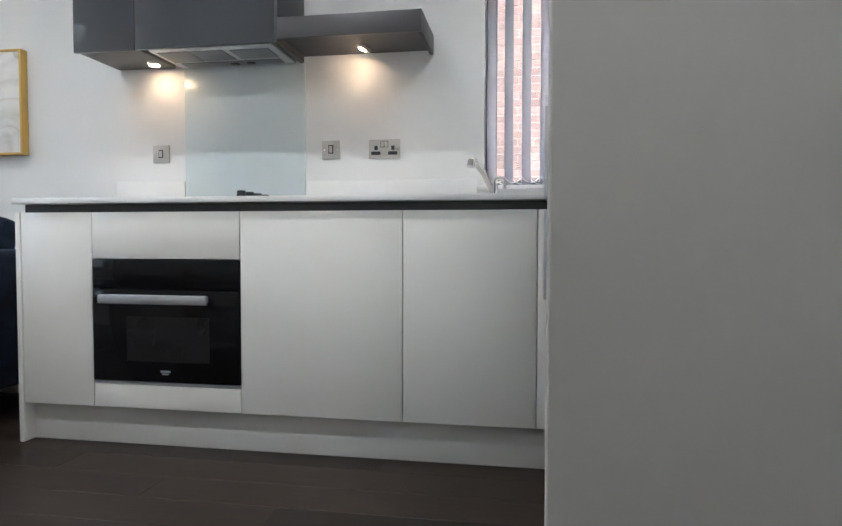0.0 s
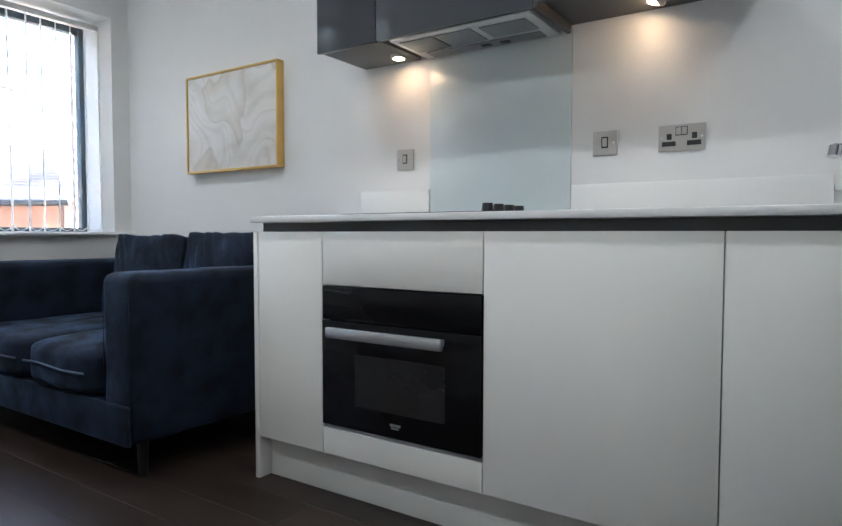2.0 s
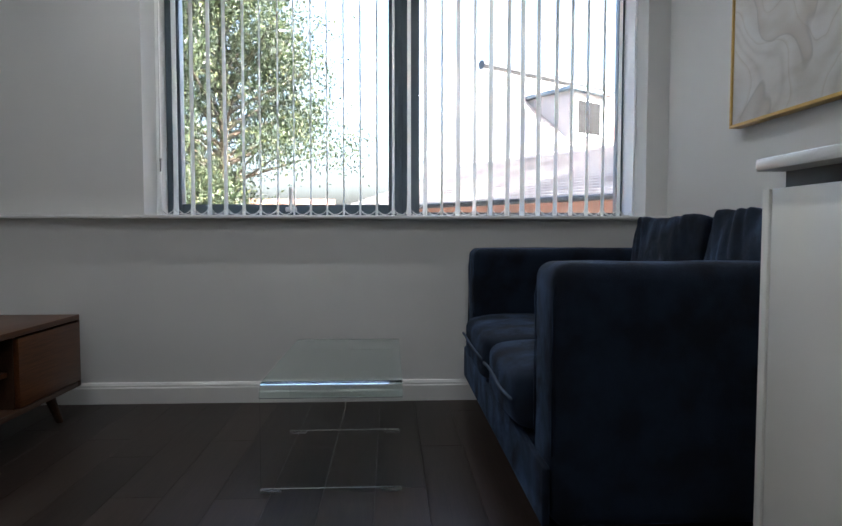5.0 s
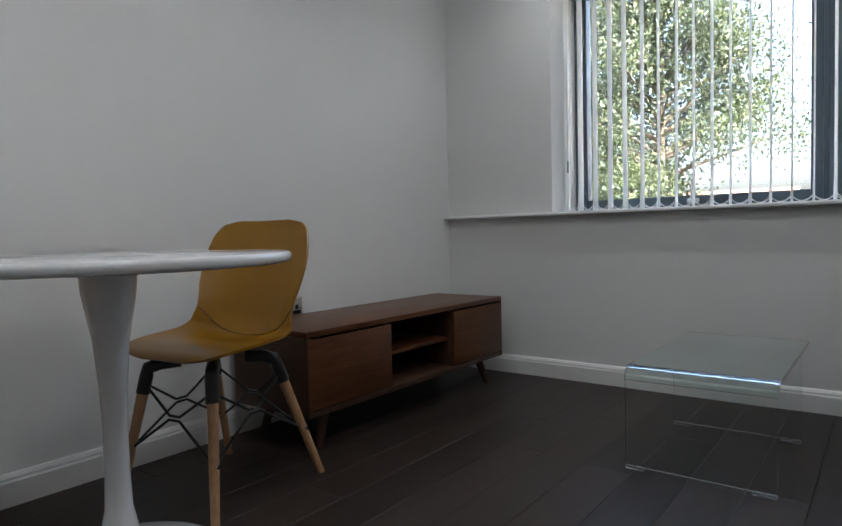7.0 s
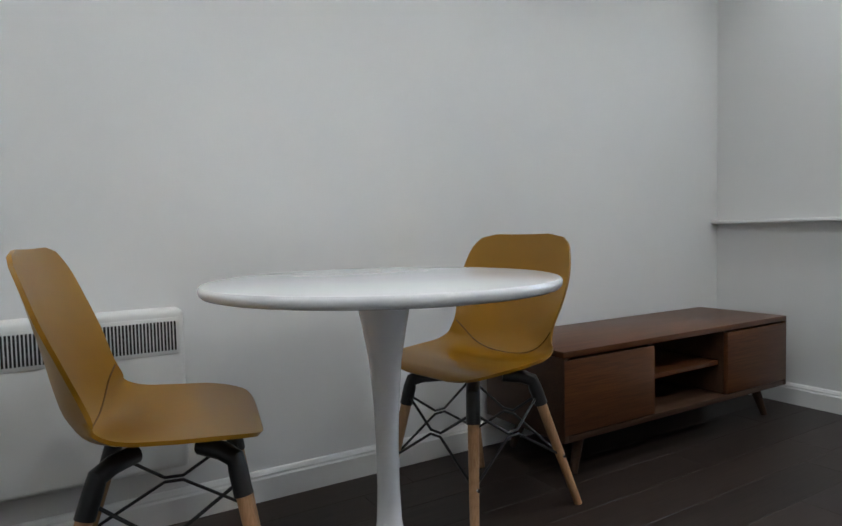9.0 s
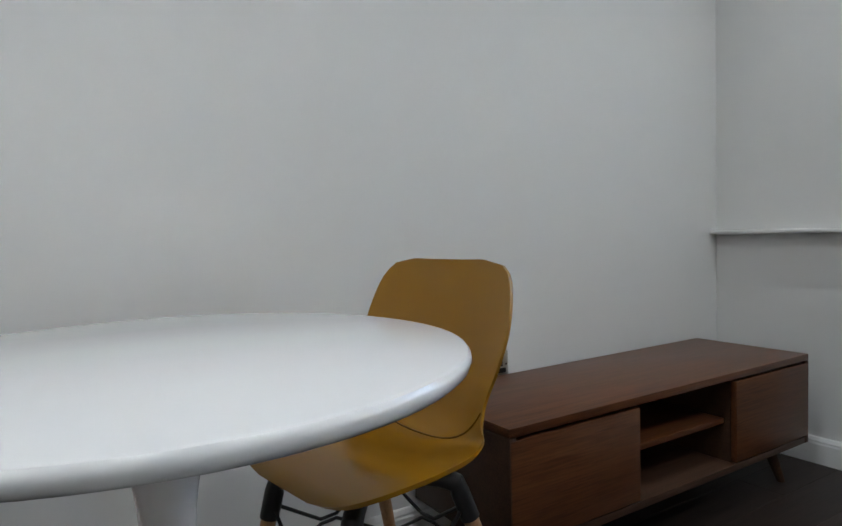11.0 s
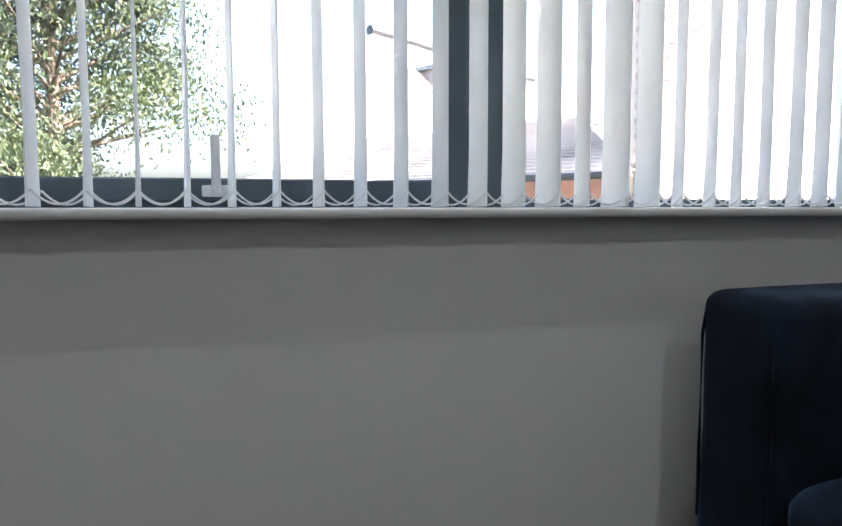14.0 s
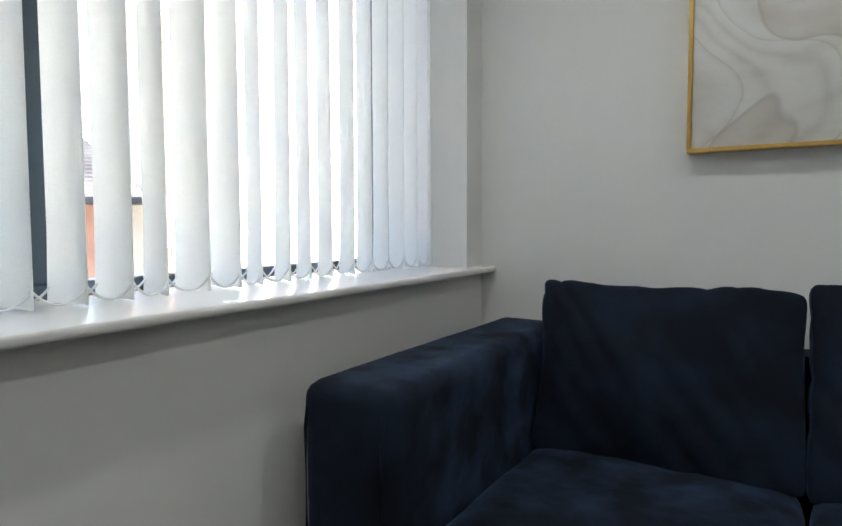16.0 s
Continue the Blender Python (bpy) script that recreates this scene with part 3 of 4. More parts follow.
def switch(x, z, wide, label, category):
    """A brushed steel wall plate on the kitchen wall; wide plates carry two sockets."""
    w2 = 0.148 if wide else 0.088
    s = thing("wall_socket" if wide else "wall_switch", (x + w2 / 2, 0, z), label, category)
    part("plate", bm_box(x, x + w2, -0.008, -0.0005, z, z + 0.088, 0.002, 2), STEEL, s)
    if wide:
        for c in (x + 0.034, x + w2 - 0.034):
            part("socket_hole", bm_box(c - 0.022, c + 0.022, -0.0095, -0.0078, z + 0.016, z + 0.032), BLACK, s)
            part("socket_hole", bm_box(c - 0.007, c + 0.009, -0.0095, -0.0078, z + 0.038, z + 0.058), BLACK, s)
        part("surround", bm_box(x + w2 / 2 - 0.019, x + w2 / 2 + 0.019, -0.0092, -0.0078, z + 0.051, z + 0.080), BLACK, s)
        for c in (x + w2 / 2 - 0.009, x + w2 / 2 + 0.009):
            part("rocker", bm_box(c - 0.0078, c + 0.0078, -0.0135, -0.0090, z + 0.0535, z + 0.0775, 0.0015), STEEL, s)
        for k in (0.010, w2 - 0.010):
            part("screw", bm_cyl(0.0035, 0.0035, (x + k, -0.008, z + 0.044), (x + k, -0.0092, z + 0.044), 10), CHROME, s)
    else:
        c = x + w2 / 2
        part("surround", bm_box(c - 0.012, c + 0.012, -0.0095, -0.0078, z + 0.026, z + 0.066), BLACK, s)
        part("rocker", bm_box(c - 0.008, c + 0.008, -0.0135, -0.0092, z + 0.031, z + 0.061, 0.0015), STEEL, s)
        for k in (0.012, w2 - 0.012):
            part("screw", bm_cyl(0.0035, 0.0035, (x + k, -0.008, z + 0.044), (x + k, -0.0092, z + 0.044), 10), CHROME, s)
    return s


switch(2.060, 1.180, False, "brushed steel cooker switch on the white wall", "switch")
switch(2.936, 1.182, False, "brushed steel single switch beside the splashback", "switch")
switch(3.164, 1.181, True, "brushed steel double socket above the worktop", "socket")

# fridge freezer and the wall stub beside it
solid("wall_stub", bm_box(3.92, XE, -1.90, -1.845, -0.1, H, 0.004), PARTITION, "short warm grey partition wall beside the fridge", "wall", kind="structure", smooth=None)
fr = thing("fridge_freezer", (4.3, -1.17, 0), "tall fridge freezer with white gloss doors and silver handles", "fridge")
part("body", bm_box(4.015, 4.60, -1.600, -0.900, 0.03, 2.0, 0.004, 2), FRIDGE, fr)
for z0, z1 in ((0.05, 0.882), (0.893, 2.0)):
    part("door", bm_box(3.968, 4.012, -1.600, -0.900, z0, z1, 0.006, 3), FRIDGE_DOOR, fr, "white gloss door")
part("door_gap", bm_box(3.985, 4.012, -1.595, -0.905, 0.8822, 0.8928), BLACK, fr)
for z0, z1 in ((0.662, 0.872), (0.902, 1.115)):
    hb = bm_box(3.930, 3.950, -1.345, -1.312, z0, z1, 0.003, 2)
    bm_box(3.9495, 3.969, -1.342, -1.315, z0 + 0.002, z0 + 0.02, 0.002, bm=hb)
    bm_box(3.9495, 3.969, -1.342, -1.315, z1 - 0.02, z1 - 0.002, 0.002, bm=hb)
    part("handle", hb, SILVER, fr, "silver bar handle")
for x, y in ((4.05, -1.55), (4.05, -0.95), (4.55, -1.55), (4.55, -0.95)):
    part("foot", bm_cyl(0.02, 0.02, (x, y, 0), (x, y, 0.031), 12), BLACK, fr)

# ---- media unit ----
tv = thing("media_unit", (0.91, -2.98, 0), "low dark walnut media unit with two doors and open shelves", "media unit")
X0, X1, Y0, Y1 = 0.20, 1.60, -3.205, -2.765
part("top", bm_box(X0, X1, Y0, Y1, 0.437, 0.460, 0.002), WALNUT, tv)
part("side", bm_box(X0, X0 + 0.022, Y0, Y1, 0.139, 0.436, 0.0015), WALNUT_END, tv)
part("side", bm_box(X1 - 0.022, X1, Y0, Y1, 0.139, 0.436, 0.0015), WALNUT_END, tv)
part("bottom", bm_box(X0 + 0.023, X1 - 0.023, Y0, Y1, 0.139, 0.161, 0.0015), WALNUT_END, tv)
part("back", bm_box(X0 + 0.023, X1 - 0.023, Y0, Y0 + 0.008, 0.162, 0.436), WALNUT_END, tv)
for x in (0.640, 1.122):
    part("divider", bm_box(x, x + 0.018, Y0 + 0.009, Y1 - 0.02, 0.162, 0.436), WALNUT_END, tv)
part("shelf", bm_box(0.659, 1.121, Y0 + 0.009, Y1 - 0.04, 0.285, 0.303, 0.001), WALNUT, tv)
part("door", bm_box(X0 + 0.004, 0.655, Y1 - 0.019, Y1 + 0.001, 0.165, 0.428, 0.0015), WALNUT, tv, "walnut slab door")
part("door", bm_box(1.127, X1 - 0.004, Y1 - 0.019, Y1 + 0.001, 0.165, 0.428, 0.0015), WALNUT, tv, "walnut slab door")
for x, sx in ((X0 + 0.14, -1), (X1 - 0.14, 1)):
    for y, sy in ((Y0 + 0.07, -1), (Y1 - 0.07, 1)):
        part("leg", bm_cyl(0.014, 0.022, (x + sx * 0.05, y + sy * 0.02, 0.0), (x, y, 0.139), 16), WALNUT_END, tv)

# ---- sofa ----
SX0, SX1, SY0, SY1 = 0.092, 1.640, -1.005, -0.06


def pillow(x0, x1, y0, y1, z0, z1, puff, seed, wrinkle=0.012, n=14, box=7.0, fold=0.0):
    """A stuffed cushion: a box of rounded edges, swollen in the middle and creased."""
    b = bmesh.new()
    bmesh.ops.create_cube(b, size=2.0)
    bmesh.ops.subdivide_edges(b, edges=list(b.edges), cuts=n, use_grid_fill=True)
    c = Vector(((x0 + x1) / 2, (y0 + y1) / 2, (z0 + z1) / 2))
    hx, hy, hz = (x1 - x0) / 2, (y1 - y0) / 2, (z1 - z0) / 2
    for v in b.verts:
        p = v.co
        q = Vector([math.copysign(abs(a) ** 1.0, a) for a in p])
        m = max(abs(q.x), abs(q.y), abs(q.z))
        l4 = (abs(q.x) ** box + abs(q.y) ** box + abs(q.z) ** box) ** (1 / box)
        q = q * (m / l4)
        swell = 1 + puff * (1 - q.x ** 2) * (1 - q.z ** 2) if hy < hz else 1 + puff * (1 - q.x ** 2) * (1 - q.y ** 2)
        w = Vector((q.x * hx, q.y * hy * (swell if hy < hz else 1), q.z * hz * (1 if hy < hz else swell)))
        if hy < hz:
            w.x *= 1 - 0.025 * (1 - q.z ** 2)
            w.z *= 1 - 0.035 * (1 - q.x ** 2)
        d = noise.noise(Vector((w.x * 9 + seed, w.y * 5, w.z * 4))) * wrinkle + noise.noise(Vector((w.x * 22 + w.z * 14 + seed, w.y * 12, w.z * 6))) * wrinkle * 0.5
        if fold:
            along = w.x * 0.9 + w.z * 0.75 + 0.09 * noise.noise(Vector((w.x * 3 + seed, 1.0, w.z * 3)))
            share = max(0.0, 0.35 + noise.noise(Vector((w.x * 5 + 2 * seed, 4.0, w.z * 4))))
            d += fold * share * abs(math.sin(along * 42)) ** 0.6
        v.co = c + w + q.normalized() * d
    return b


sofa = thing("sofa", ((SX0 + SX1) / 2, -0.5, 0), "two-seat navy blue velvet sofa with loose back cushions", "sofa")


def arm(x0, x1):
    b = bm_box(x0, x1, SY0, SY1, 0.14, 0.756, 0.038, 4)
    bmesh.ops.subdivide_edges(b, edges=[e for e in b.edges if e.calc_length() > 0.2], cuts=8, use_grid_fill=True)
    for v in b.verts:
        v.co += Vector((1, 1, 1)) * 0.004 * noise.noise(v.co * 6)
    return b


part("arm", arm(SX0, SX0 + 0.205), VELVET, sofa)
part("arm", arm(SX1 - 0.205, SX1), VELVET, sofa)
part("back", bm_box(SX0 + 0.206, SX1 - 0.206, -0.22, SY1, 0.29, 0.735, 0.03, 4), VELVET, sofa)
base = bm_box(SX0 + 0.206, SX1 - 0.206, SY0, SY1, 0.145, 0.287, 0.01, 2)
bm_box(SX0 + 0.012, SX1 - 0.012, SY0 - 0.020, SY0 - 0.001, 0.142, 0.287, 0.008, 3, bm=base)
part("base", base, VELVET, sofa)
mid = 0.92
for x0, x1, sd, top, tilt in ((SX0 + 0.207, mid - 0.003, 1.0, 0.902, -11), (mid + 0.003, SX1 - 0.207, 5.0, 0.922, -14)):
    sc = part("seat_cushion", pillow(x0, x1, SY0 - 0.048, -0.23, 0.288, 0.472, 0.10, sd, 0.006), VELVET, sofa, smooth=180)
    part("piping", bm_tube([(x0 + (x1 - x0) * f, SY0 - 0.053 + 0.002 * math.sin(9 * f + sd), 0.385 + 0.004 * math.sin(7 * f)) for f in (0.06, 0.2, 0.35, 0.5, 0.65, 0.8, 0.94)], 0.005, 8), PIPING, sc, "pale blue piping along the cushion front", smooth=180)
    bc = pillow(x0 + (0.010 if sd == 1.0 else -0.002), x1 + 0.002, -0.360, -0.262, 0.458, top + 0.008, 0.75, sd + 3, 0.012, 40, 18.0, 0.013)
    bc.transform(Matrix.Translation((0, -0.385, 0.462)) @ Matrix.Rotation(radians(tilt), 4, "X") @ Matrix.Translation((0, 0.385, -0.462)))
    part("back_cushion", bc, VELVET, sofa, "plump creased velvet back cushion", smooth=180)
for ax in (SX0 + 0.018, SX0 + 0.187, SX1 - 0.187, SX1 - 0.018):
    part("arm_piping", bm_tube([(ax, SY0 + 0.002, 0.31), (ax, SY0 + 0.001, 0.45), (ax, SY0 + 0.001, 0.67), (ax, SY0 + 0.008, 0.71), (ax, SY0 + 0.02, 0.735)], 0.0032, 8), VELVET, sofa, smooth=180)
for x in (SX0 + 0.08, SX1 - 0.08):
    for y in (SY0 + 0.08, SY1 - 0.08):
        part("leg", bm_cyl(0.016, 0.022, (x, y, 0), (x, y, 0.141), 14), BLACK, sofa)

# ---- picture ----
pic = thing("picture", (1.015, -0.002, 1.235), "marbled cream abstract canvas in a gold box frame", "picture")
PX0, PX1, PZ0, PZ1 = 0.629, 1.356, 1.235, 1.768
for a, b2, c, d in ((PX0, PX1, PZ0, PZ0 + 0.011), (PX0, PX1, PZ1 - 0.011, PZ1), (PX0, PX0 + 0.011, PZ0 + 0.0112, PZ1 - 0.0112), (PX1 - 0.011, PX1, PZ0 + 0.0112, PZ1 - 0.0112)):
    part("frame_bar", bm_box(a, b2, -0.046, -0.001, c, d, 0.001), GOLD, pic, "gold frame bar")
part("canvas", bm_box(PX0 + 0.0112, PX1 - 0.0112, -0.040, -0.004, PZ0 + 0.0112, PZ1 - 0.0112, 0.002), CANVAS, pic, "marbled painted canvas")

# ---- dining table ----
TX, TY = 2.391, -2.573
tab = thing("dining_table", (TX, TY, 0), "round white pedestal dining table with a flared base", "table")
R = 0.434
tt = bm_lathe([(0.02, 0.721), (R - 0.022, 0.721), (R - 0.008, 0.724), (R - 0.002, 0.730), (R, 0.738), (R - 0.001, 0.744), (R - 0.005, 0.7485), (R - 0.012, 0.750), (0.02, 0.750)], 96)
tt.transform(Matrix.Translation((TX, TY, 0.025)))
part("tabletop", tt, WHITE_GLOSS, tab)
st = bm_lathe([(0.245, 0.0), (0.245, 0.006), (0.235, 0.011), (0.18, 0.018), (0.11, 0.032), (0.066, 0.058), (0.044, 0.10), (0.032, 0.16), (0.0285, 0.25), (0.0285, 0.36), (0.032, 0.46), (0.041, 0.57), (0.053, 0.64), (0.062, 0.69), (0.066, 0.7455)], 64)
st.transform(Matrix.Translation((TX, TY, 0)))
part("pedestal", st, WHITE_GLOSS, tab, smooth=60)

# ---- chairs ----
def interp(table, u):
    """A smooth curve through the rows of a table, by its first column."""
    k = 0
    while k < len(table) - 2 and u > table[k + 1][0]:
        k += 1
    rows = [table[max(k - 1, 0)], table[k], table[k + 1], table[min(k + 2, len(table) - 1)]]
    h = rows[2][0] - rows[1][0]
    f = (u - rows[1][0]) / h
    out = []
    for c in range(1, len(table[0])):
        p0, p1, p2, p3 = (r[c] for r in rows)
        m1 = (p2 - p0) / max(rows[2][0] - rows[0][0], 1e-6) * h
        m2 = (p3 - p1) / max(rows[3][0] - rows[1][0], 1e-6) * h
        out.append((2 * f ** 3 - 3 * f ** 2 + 1) * p1 + (f ** 3 - 2 * f ** 2 + f) * m1 + (3 * f ** 2 - 2 * f ** 3) * p2 + (f ** 3 - f ** 2) * m2)
    return out


SEAT = 0.471                         # height of the hollow of the seat


# along, x, z, half width, edge lift
SPINE = [(0.00, 0.208, 0.416, 0.092, 0.000), (0.03, 0.203, 0.426, 0.150, 0.000), (0.08, 0.182, 0.438, 0.197, 0.002), (0.20, 0.108, 0.446, 0.232, 0.008),
         (0.34, 0.01, 0.438, 0.240, 0.022), (0.45, -0.08, 0.424, 0.236, 0.046), (0.53, -0.145, 0.436, 0.226, 0.066), (0.60, -0.185, 0.485, 0.216, 0.076),
         (0.67, -0.203, 0.545, 0.214, 0.072), (0.75, -0.215, 0.620, 0.228, 0.060), (0.84, -0.228, 0.705, 0.232, 0.042), (0.92, -0.242, 0.790, 0.216, 0.026),
         (0.965, -0.250, 0.832, 0.192, 0.016), (0.985, -0.253, 0.849, 0.164, 0.012), (1.00, -0.255, 0.857, 0.115, 0.008)]


def shell_point(u, v):
    """A point of the moulded shell and its inward normal: u from the front lip to the top, v across."""
    def centre(f):
        x, z, hw, lift = interp(SPINE, min(1, max(0, f)))
        return x * 0.99, SEAT + (z - 0.43) * 0.931, hw, lift
    x, z, hw, lift = centre(u)
    x2, z2, x1, z1 = *centre(u + 0.03)[:2], *centre(u - 0.03)[:2]
    n = Vector((z2 - z1, 0, -(x2 - x1))).normalized()
    return Vector((x, v * hw, z)) + n * lift * abs(v) ** 2.2, n


def shell_mesh():
    """The moulded seat shell: swept from the front lip to the top of the back. Faces +x."""
    nu, nv = 46, 18
    b = bmesh.new()
    pts = [[shell_point(i / nu, 2 * j / nv - 1) for j in range(nv + 1)] for i in range(nu + 1)]
    top = [[b.verts.new(p) for p, n in row] for row in pts]
    low = [[b.verts.new(p - n * 0.009) for p, n in row] for row in pts]
    for i in range(nu):
        for j in range(nv):
            b.faces.new((top[i][j], top[i + 1][j], top[i + 1][j + 1], top[i][j + 1]))
            b.faces.new((low[i][j], low[i][j + 1], low[i + 1][j + 1], low[i + 1][j]))
    rim = [(i, 0) for i in range(nu + 1)] + [(nu, j) for j in range(1, nv + 1)] + [(i, nv) for i in range(nu - 1, -1, -1)] + [(0, j) for j in range(nv - 1, 0, -1)]
    for (a, c), (d, e) in zip(rim, rim[1:] + rim[:1]):
        b.faces.new((top[a][c], low[a][c], low[d][e], top[d][e]))
    return b


def dining_chair():
    c = thing("dining_chair", (0, 0, 0), "mustard yellow moulded plastic chair on splayed beech legs", "chair", "chairs at the table")
    part("seat_shell", shell_mesh(), MUSTARD, c, smooth=50)
    seam = [shell_point(0.535 + 0.10 * abs(k / 12) ** 3.5, k / 12 * 0.97) for k in range(-12, 13)]
    # Groove drawn as a thin tube, its shade put into the colour.
    part("seam", bm_tube([q + n * 0.0006 for q, n in seam], 0.0022, 6), SEAM_SHADE, c, "moulded seam at the foot of the back, groove shade in its colour", smooth=180)
    tops = [(0.135, 0.13), (0.135, -0.13), (-0.105, -0.13), (-0.105, 0.13)]
    feet = [(0.215, 0.205), (0.215, -0.205), (-0.250, -0.215), (-0.250, 0.215)]

    def at(k, z):
        f = 1 - z / 0.462
        (a, b2), (p, q) = tops[k], feet[k]
        return Vector((a + (p - a) * f, b2 + (q - b2) * f, z))

    for k in range(4):
        leg = part("leg", bm_cyl(0.0125, 0.0175, at(k, 0.0), at(k, 0.39), 18), BEECH, c, "tapered beech dowel leg")
        part("screw", bm_cyl(0.006, 0.006, at(k, 0.165) + Vector((0, math.copysign(0.013, tops[k][1]), 0)), at(k, 0.165) + Vector((0, math.copysign(0.018, tops[k][1]), 0)), 10), CHROME, leg)
        inner = Vector((tops[k][0] * 0.55, tops[k][1] * 0.55, 0.428))
        part("leg_socket", bm_tube([at(k, 0.335), at(k, 0.392), at(k, 0.412), at(k, 0.422).lerp(inner, 0.35), inner], 0.0205, 14), BLACK, c, "black plastic leg socket")
    for k in range(4):
        m = (k + 1) % 4
        for za, zm in ((0.365, 0.282), (0.165, 0.270)):
            a, b2 = at(k, za), at(m, za)
            mid2 = (at(k, zm) + at(m, zm)) / 2
            run = (b2 - a).normalized() * 0.022
            a2, b3 = mid2 - run, mid2 + run
            part("strut", bm_tube([a, a.lerp(a2, 0.9), a2, mid2, b3, b2.lerp(b3, 0.9), b2], 0.0042, 8), BLACK, c, "black wire strut")
    return c


ch = dining_chair()
copy_thing(ch, pose(2.886, -2.705, 0, 0, 0, 168))
ch.matrix_basis = pose(1.956, -2.801, 0, 0, 0, 9.4)

# ---- glass coffee table ----
gt = thing("coffee_table", (0.66, -1.565, 0), "bent clear glass waterfall coffee table on small clear feet", "coffee table")
GX0, GX1, GY0, GY1, GZ = 0.25, 1.07, -1.79, -1.337, 0.348
bend = [radians(90 - 9 * k) for k in range(11)]
outer = [(GX0, GZ)] + [(GX1 - 0.045 + 0.045 * math.cos(a), GZ - 0.045 + 0.045 * math.sin(a)) for a in bend]
inner_pts = [(GX0, GZ - 0.012)] + [(GX1 - 0.045 + 0.033 * math.cos(a), GZ - 0.045 + 0.033 * math.sin(a)) for a in bend]
b = bmesh.new()
rows = [[b.verts.new((x, y, z)) for x, z in pts] for pts in (outer, inner_pts) for y in (GY0, GY1)]
o0, o1, i0, i1 = rows
for k in range(len(outer) - 1):
    b.faces.new((o0[k], o0[k + 1], o1[k + 1], o1[k]))
    b.faces.new((i0[k], i1[k], i1[k + 1], i0[k + 1]))
    b.faces.new((o0[k], i0[k], i0[k + 1], o0[k + 1]))
    b.faces.new((o1[k], o1[k + 1], i1[k + 1], i1[k]))
for k in (0, -1):
    b.faces.new((o0[k], o1[k], i1[k], i0[k]))
part("glass_top", b, TABLE_GLASS, gt, "green-tinted glass top with one rolled end", smooth=50)
for x, z in ((GX0 + 0.23, GZ - 0.0125), (GX1 - 0.010, GZ - 0.0455)):
    part("glass_panel", bm_box(x, x + 0.008, GY0 + 0.002, GY1 - 0.002, 0.0118, z), CLEAR_GLASS, gt, "clear upright glass panel", smooth=None)
    for y in (GY0 + 0.035, GY1 - 0.035):
        part("foot", bm_box(x - 0.008, x + 0.016, y - 0.033, y + 0.033, 0.0, 0.0115, 0.003), PANE, gt, "small clear foot pad")

# ---- heater ----
ht = thing("panel_heater", (3.15, YS, 0.2), "white electric panel heater with a slotted grille on the wall", "heater")
HX0, HX1 = 2.762, 3.56
part("body", bm_box(HX0, HX1, YS + 0.012, YS + 0.10, 0.20, 0.676, 0.018, 4), WHITE_METAL, ht)
part("bracket", bm_box(HX0 + 0.1, HX1 - 0.1, YS + 0.0005, YS + 0.013, 0.3, 0.6), WHITE_METAL, ht)
gr = bm_box(HX0 + 0.014, HX1 - 0.014, YS + 0.0985, YS + 0.1025, 0.545, 0.652, 0.001)
grille = part("grille", gr, WHITE_METAL, ht, "white slotted grille")
slot_me = None
for k in range(82):
    x = HX0 + 0.027 + 0.0092 * k
    if slot_me is None:
        s0 = part("slot", bm_box(x - 0.0026, x + 0.0026, YS + 0.1015, YS + 0.1035, 0.556, 0.641), BLACK, grille, smooth=None)
        slot_me, first = s0.data, x
    else:
        so = new("slot", slot_me)
        so.parent, so.location = grille, (x - first, 0, 0)

# ---- sockets by the media unit ----
def wall_plate(x, z, w2, label, category, dark):
    s = thing("wall_socket", (x + w2 / 2, YS, z), label, category)
    part("plate", bm_box(x, x + w2, YS + 0.0005, YS + 0.008, z, z + 0.088, 0.002, 2), STEEL, s)
    if dark:
        part("insert", bm_box(x + 0.015, x + w2 - 0.015, YS + 0.0078, YS + 0.0095, z + 0.016, z + 0.072, 0.0006), BLACK, s, "black module insert")
        for k in (0.045, 0.065):
            part("port", bm_cyl(0.005, 0.005, (x + w2 - k, YS + 0.0094, z + 0.05), (x + w2 - k, YS + 0.014, z + 0.05), 12), CHROME, s)
    else:
        for c in (x + 0.034, x + w2 - 0.034):
            part("socket_hole", bm_box(c - 0.022, c + 0.022, YS + 0.0078, YS + 0.0095, z + 0.016, z + 0.032), BLACK, s)
            part("socket_hole", bm_box(c - 0.009, c + 0.007, YS + 0.0078, YS + 0.0095, z + 0.038, z + 0.058), BLACK, s)
        part("surround", bm_box(x + w2 / 2 - 0.019, x + w2 / 2 + 0.019, YS + 0.0078, YS + 0.0092, z + 0.051, z + 0.080), BLACK, s)
        for c in (x + w2 / 2 - 0.009, x + w2 / 2 + 0.009):
            part("rocker", bm_box(c - 0.0078, c + 0.0078, YS + 0.0090, YS + 0.0135, z + 0.0535, z + 0.0775, 0.0015), STEEL, s)
        for k in (0.010, w2 - 0.010):
            part("screw", bm_cyl(0.0035, 0.0035, (x + k, YS + 0.008, z + 0.044), (x + k, YS + 0.0092, z + 0.044), 10), CHROME, s)


wall_plate(1.205, 0.443, 0.148, "brushed steel double socket on the wall above the media unit", "socket", False)
wall_plate(1.400, 0.443, 0.148, "brushed steel aerial plate with a black insert above the media unit", "socket", True)

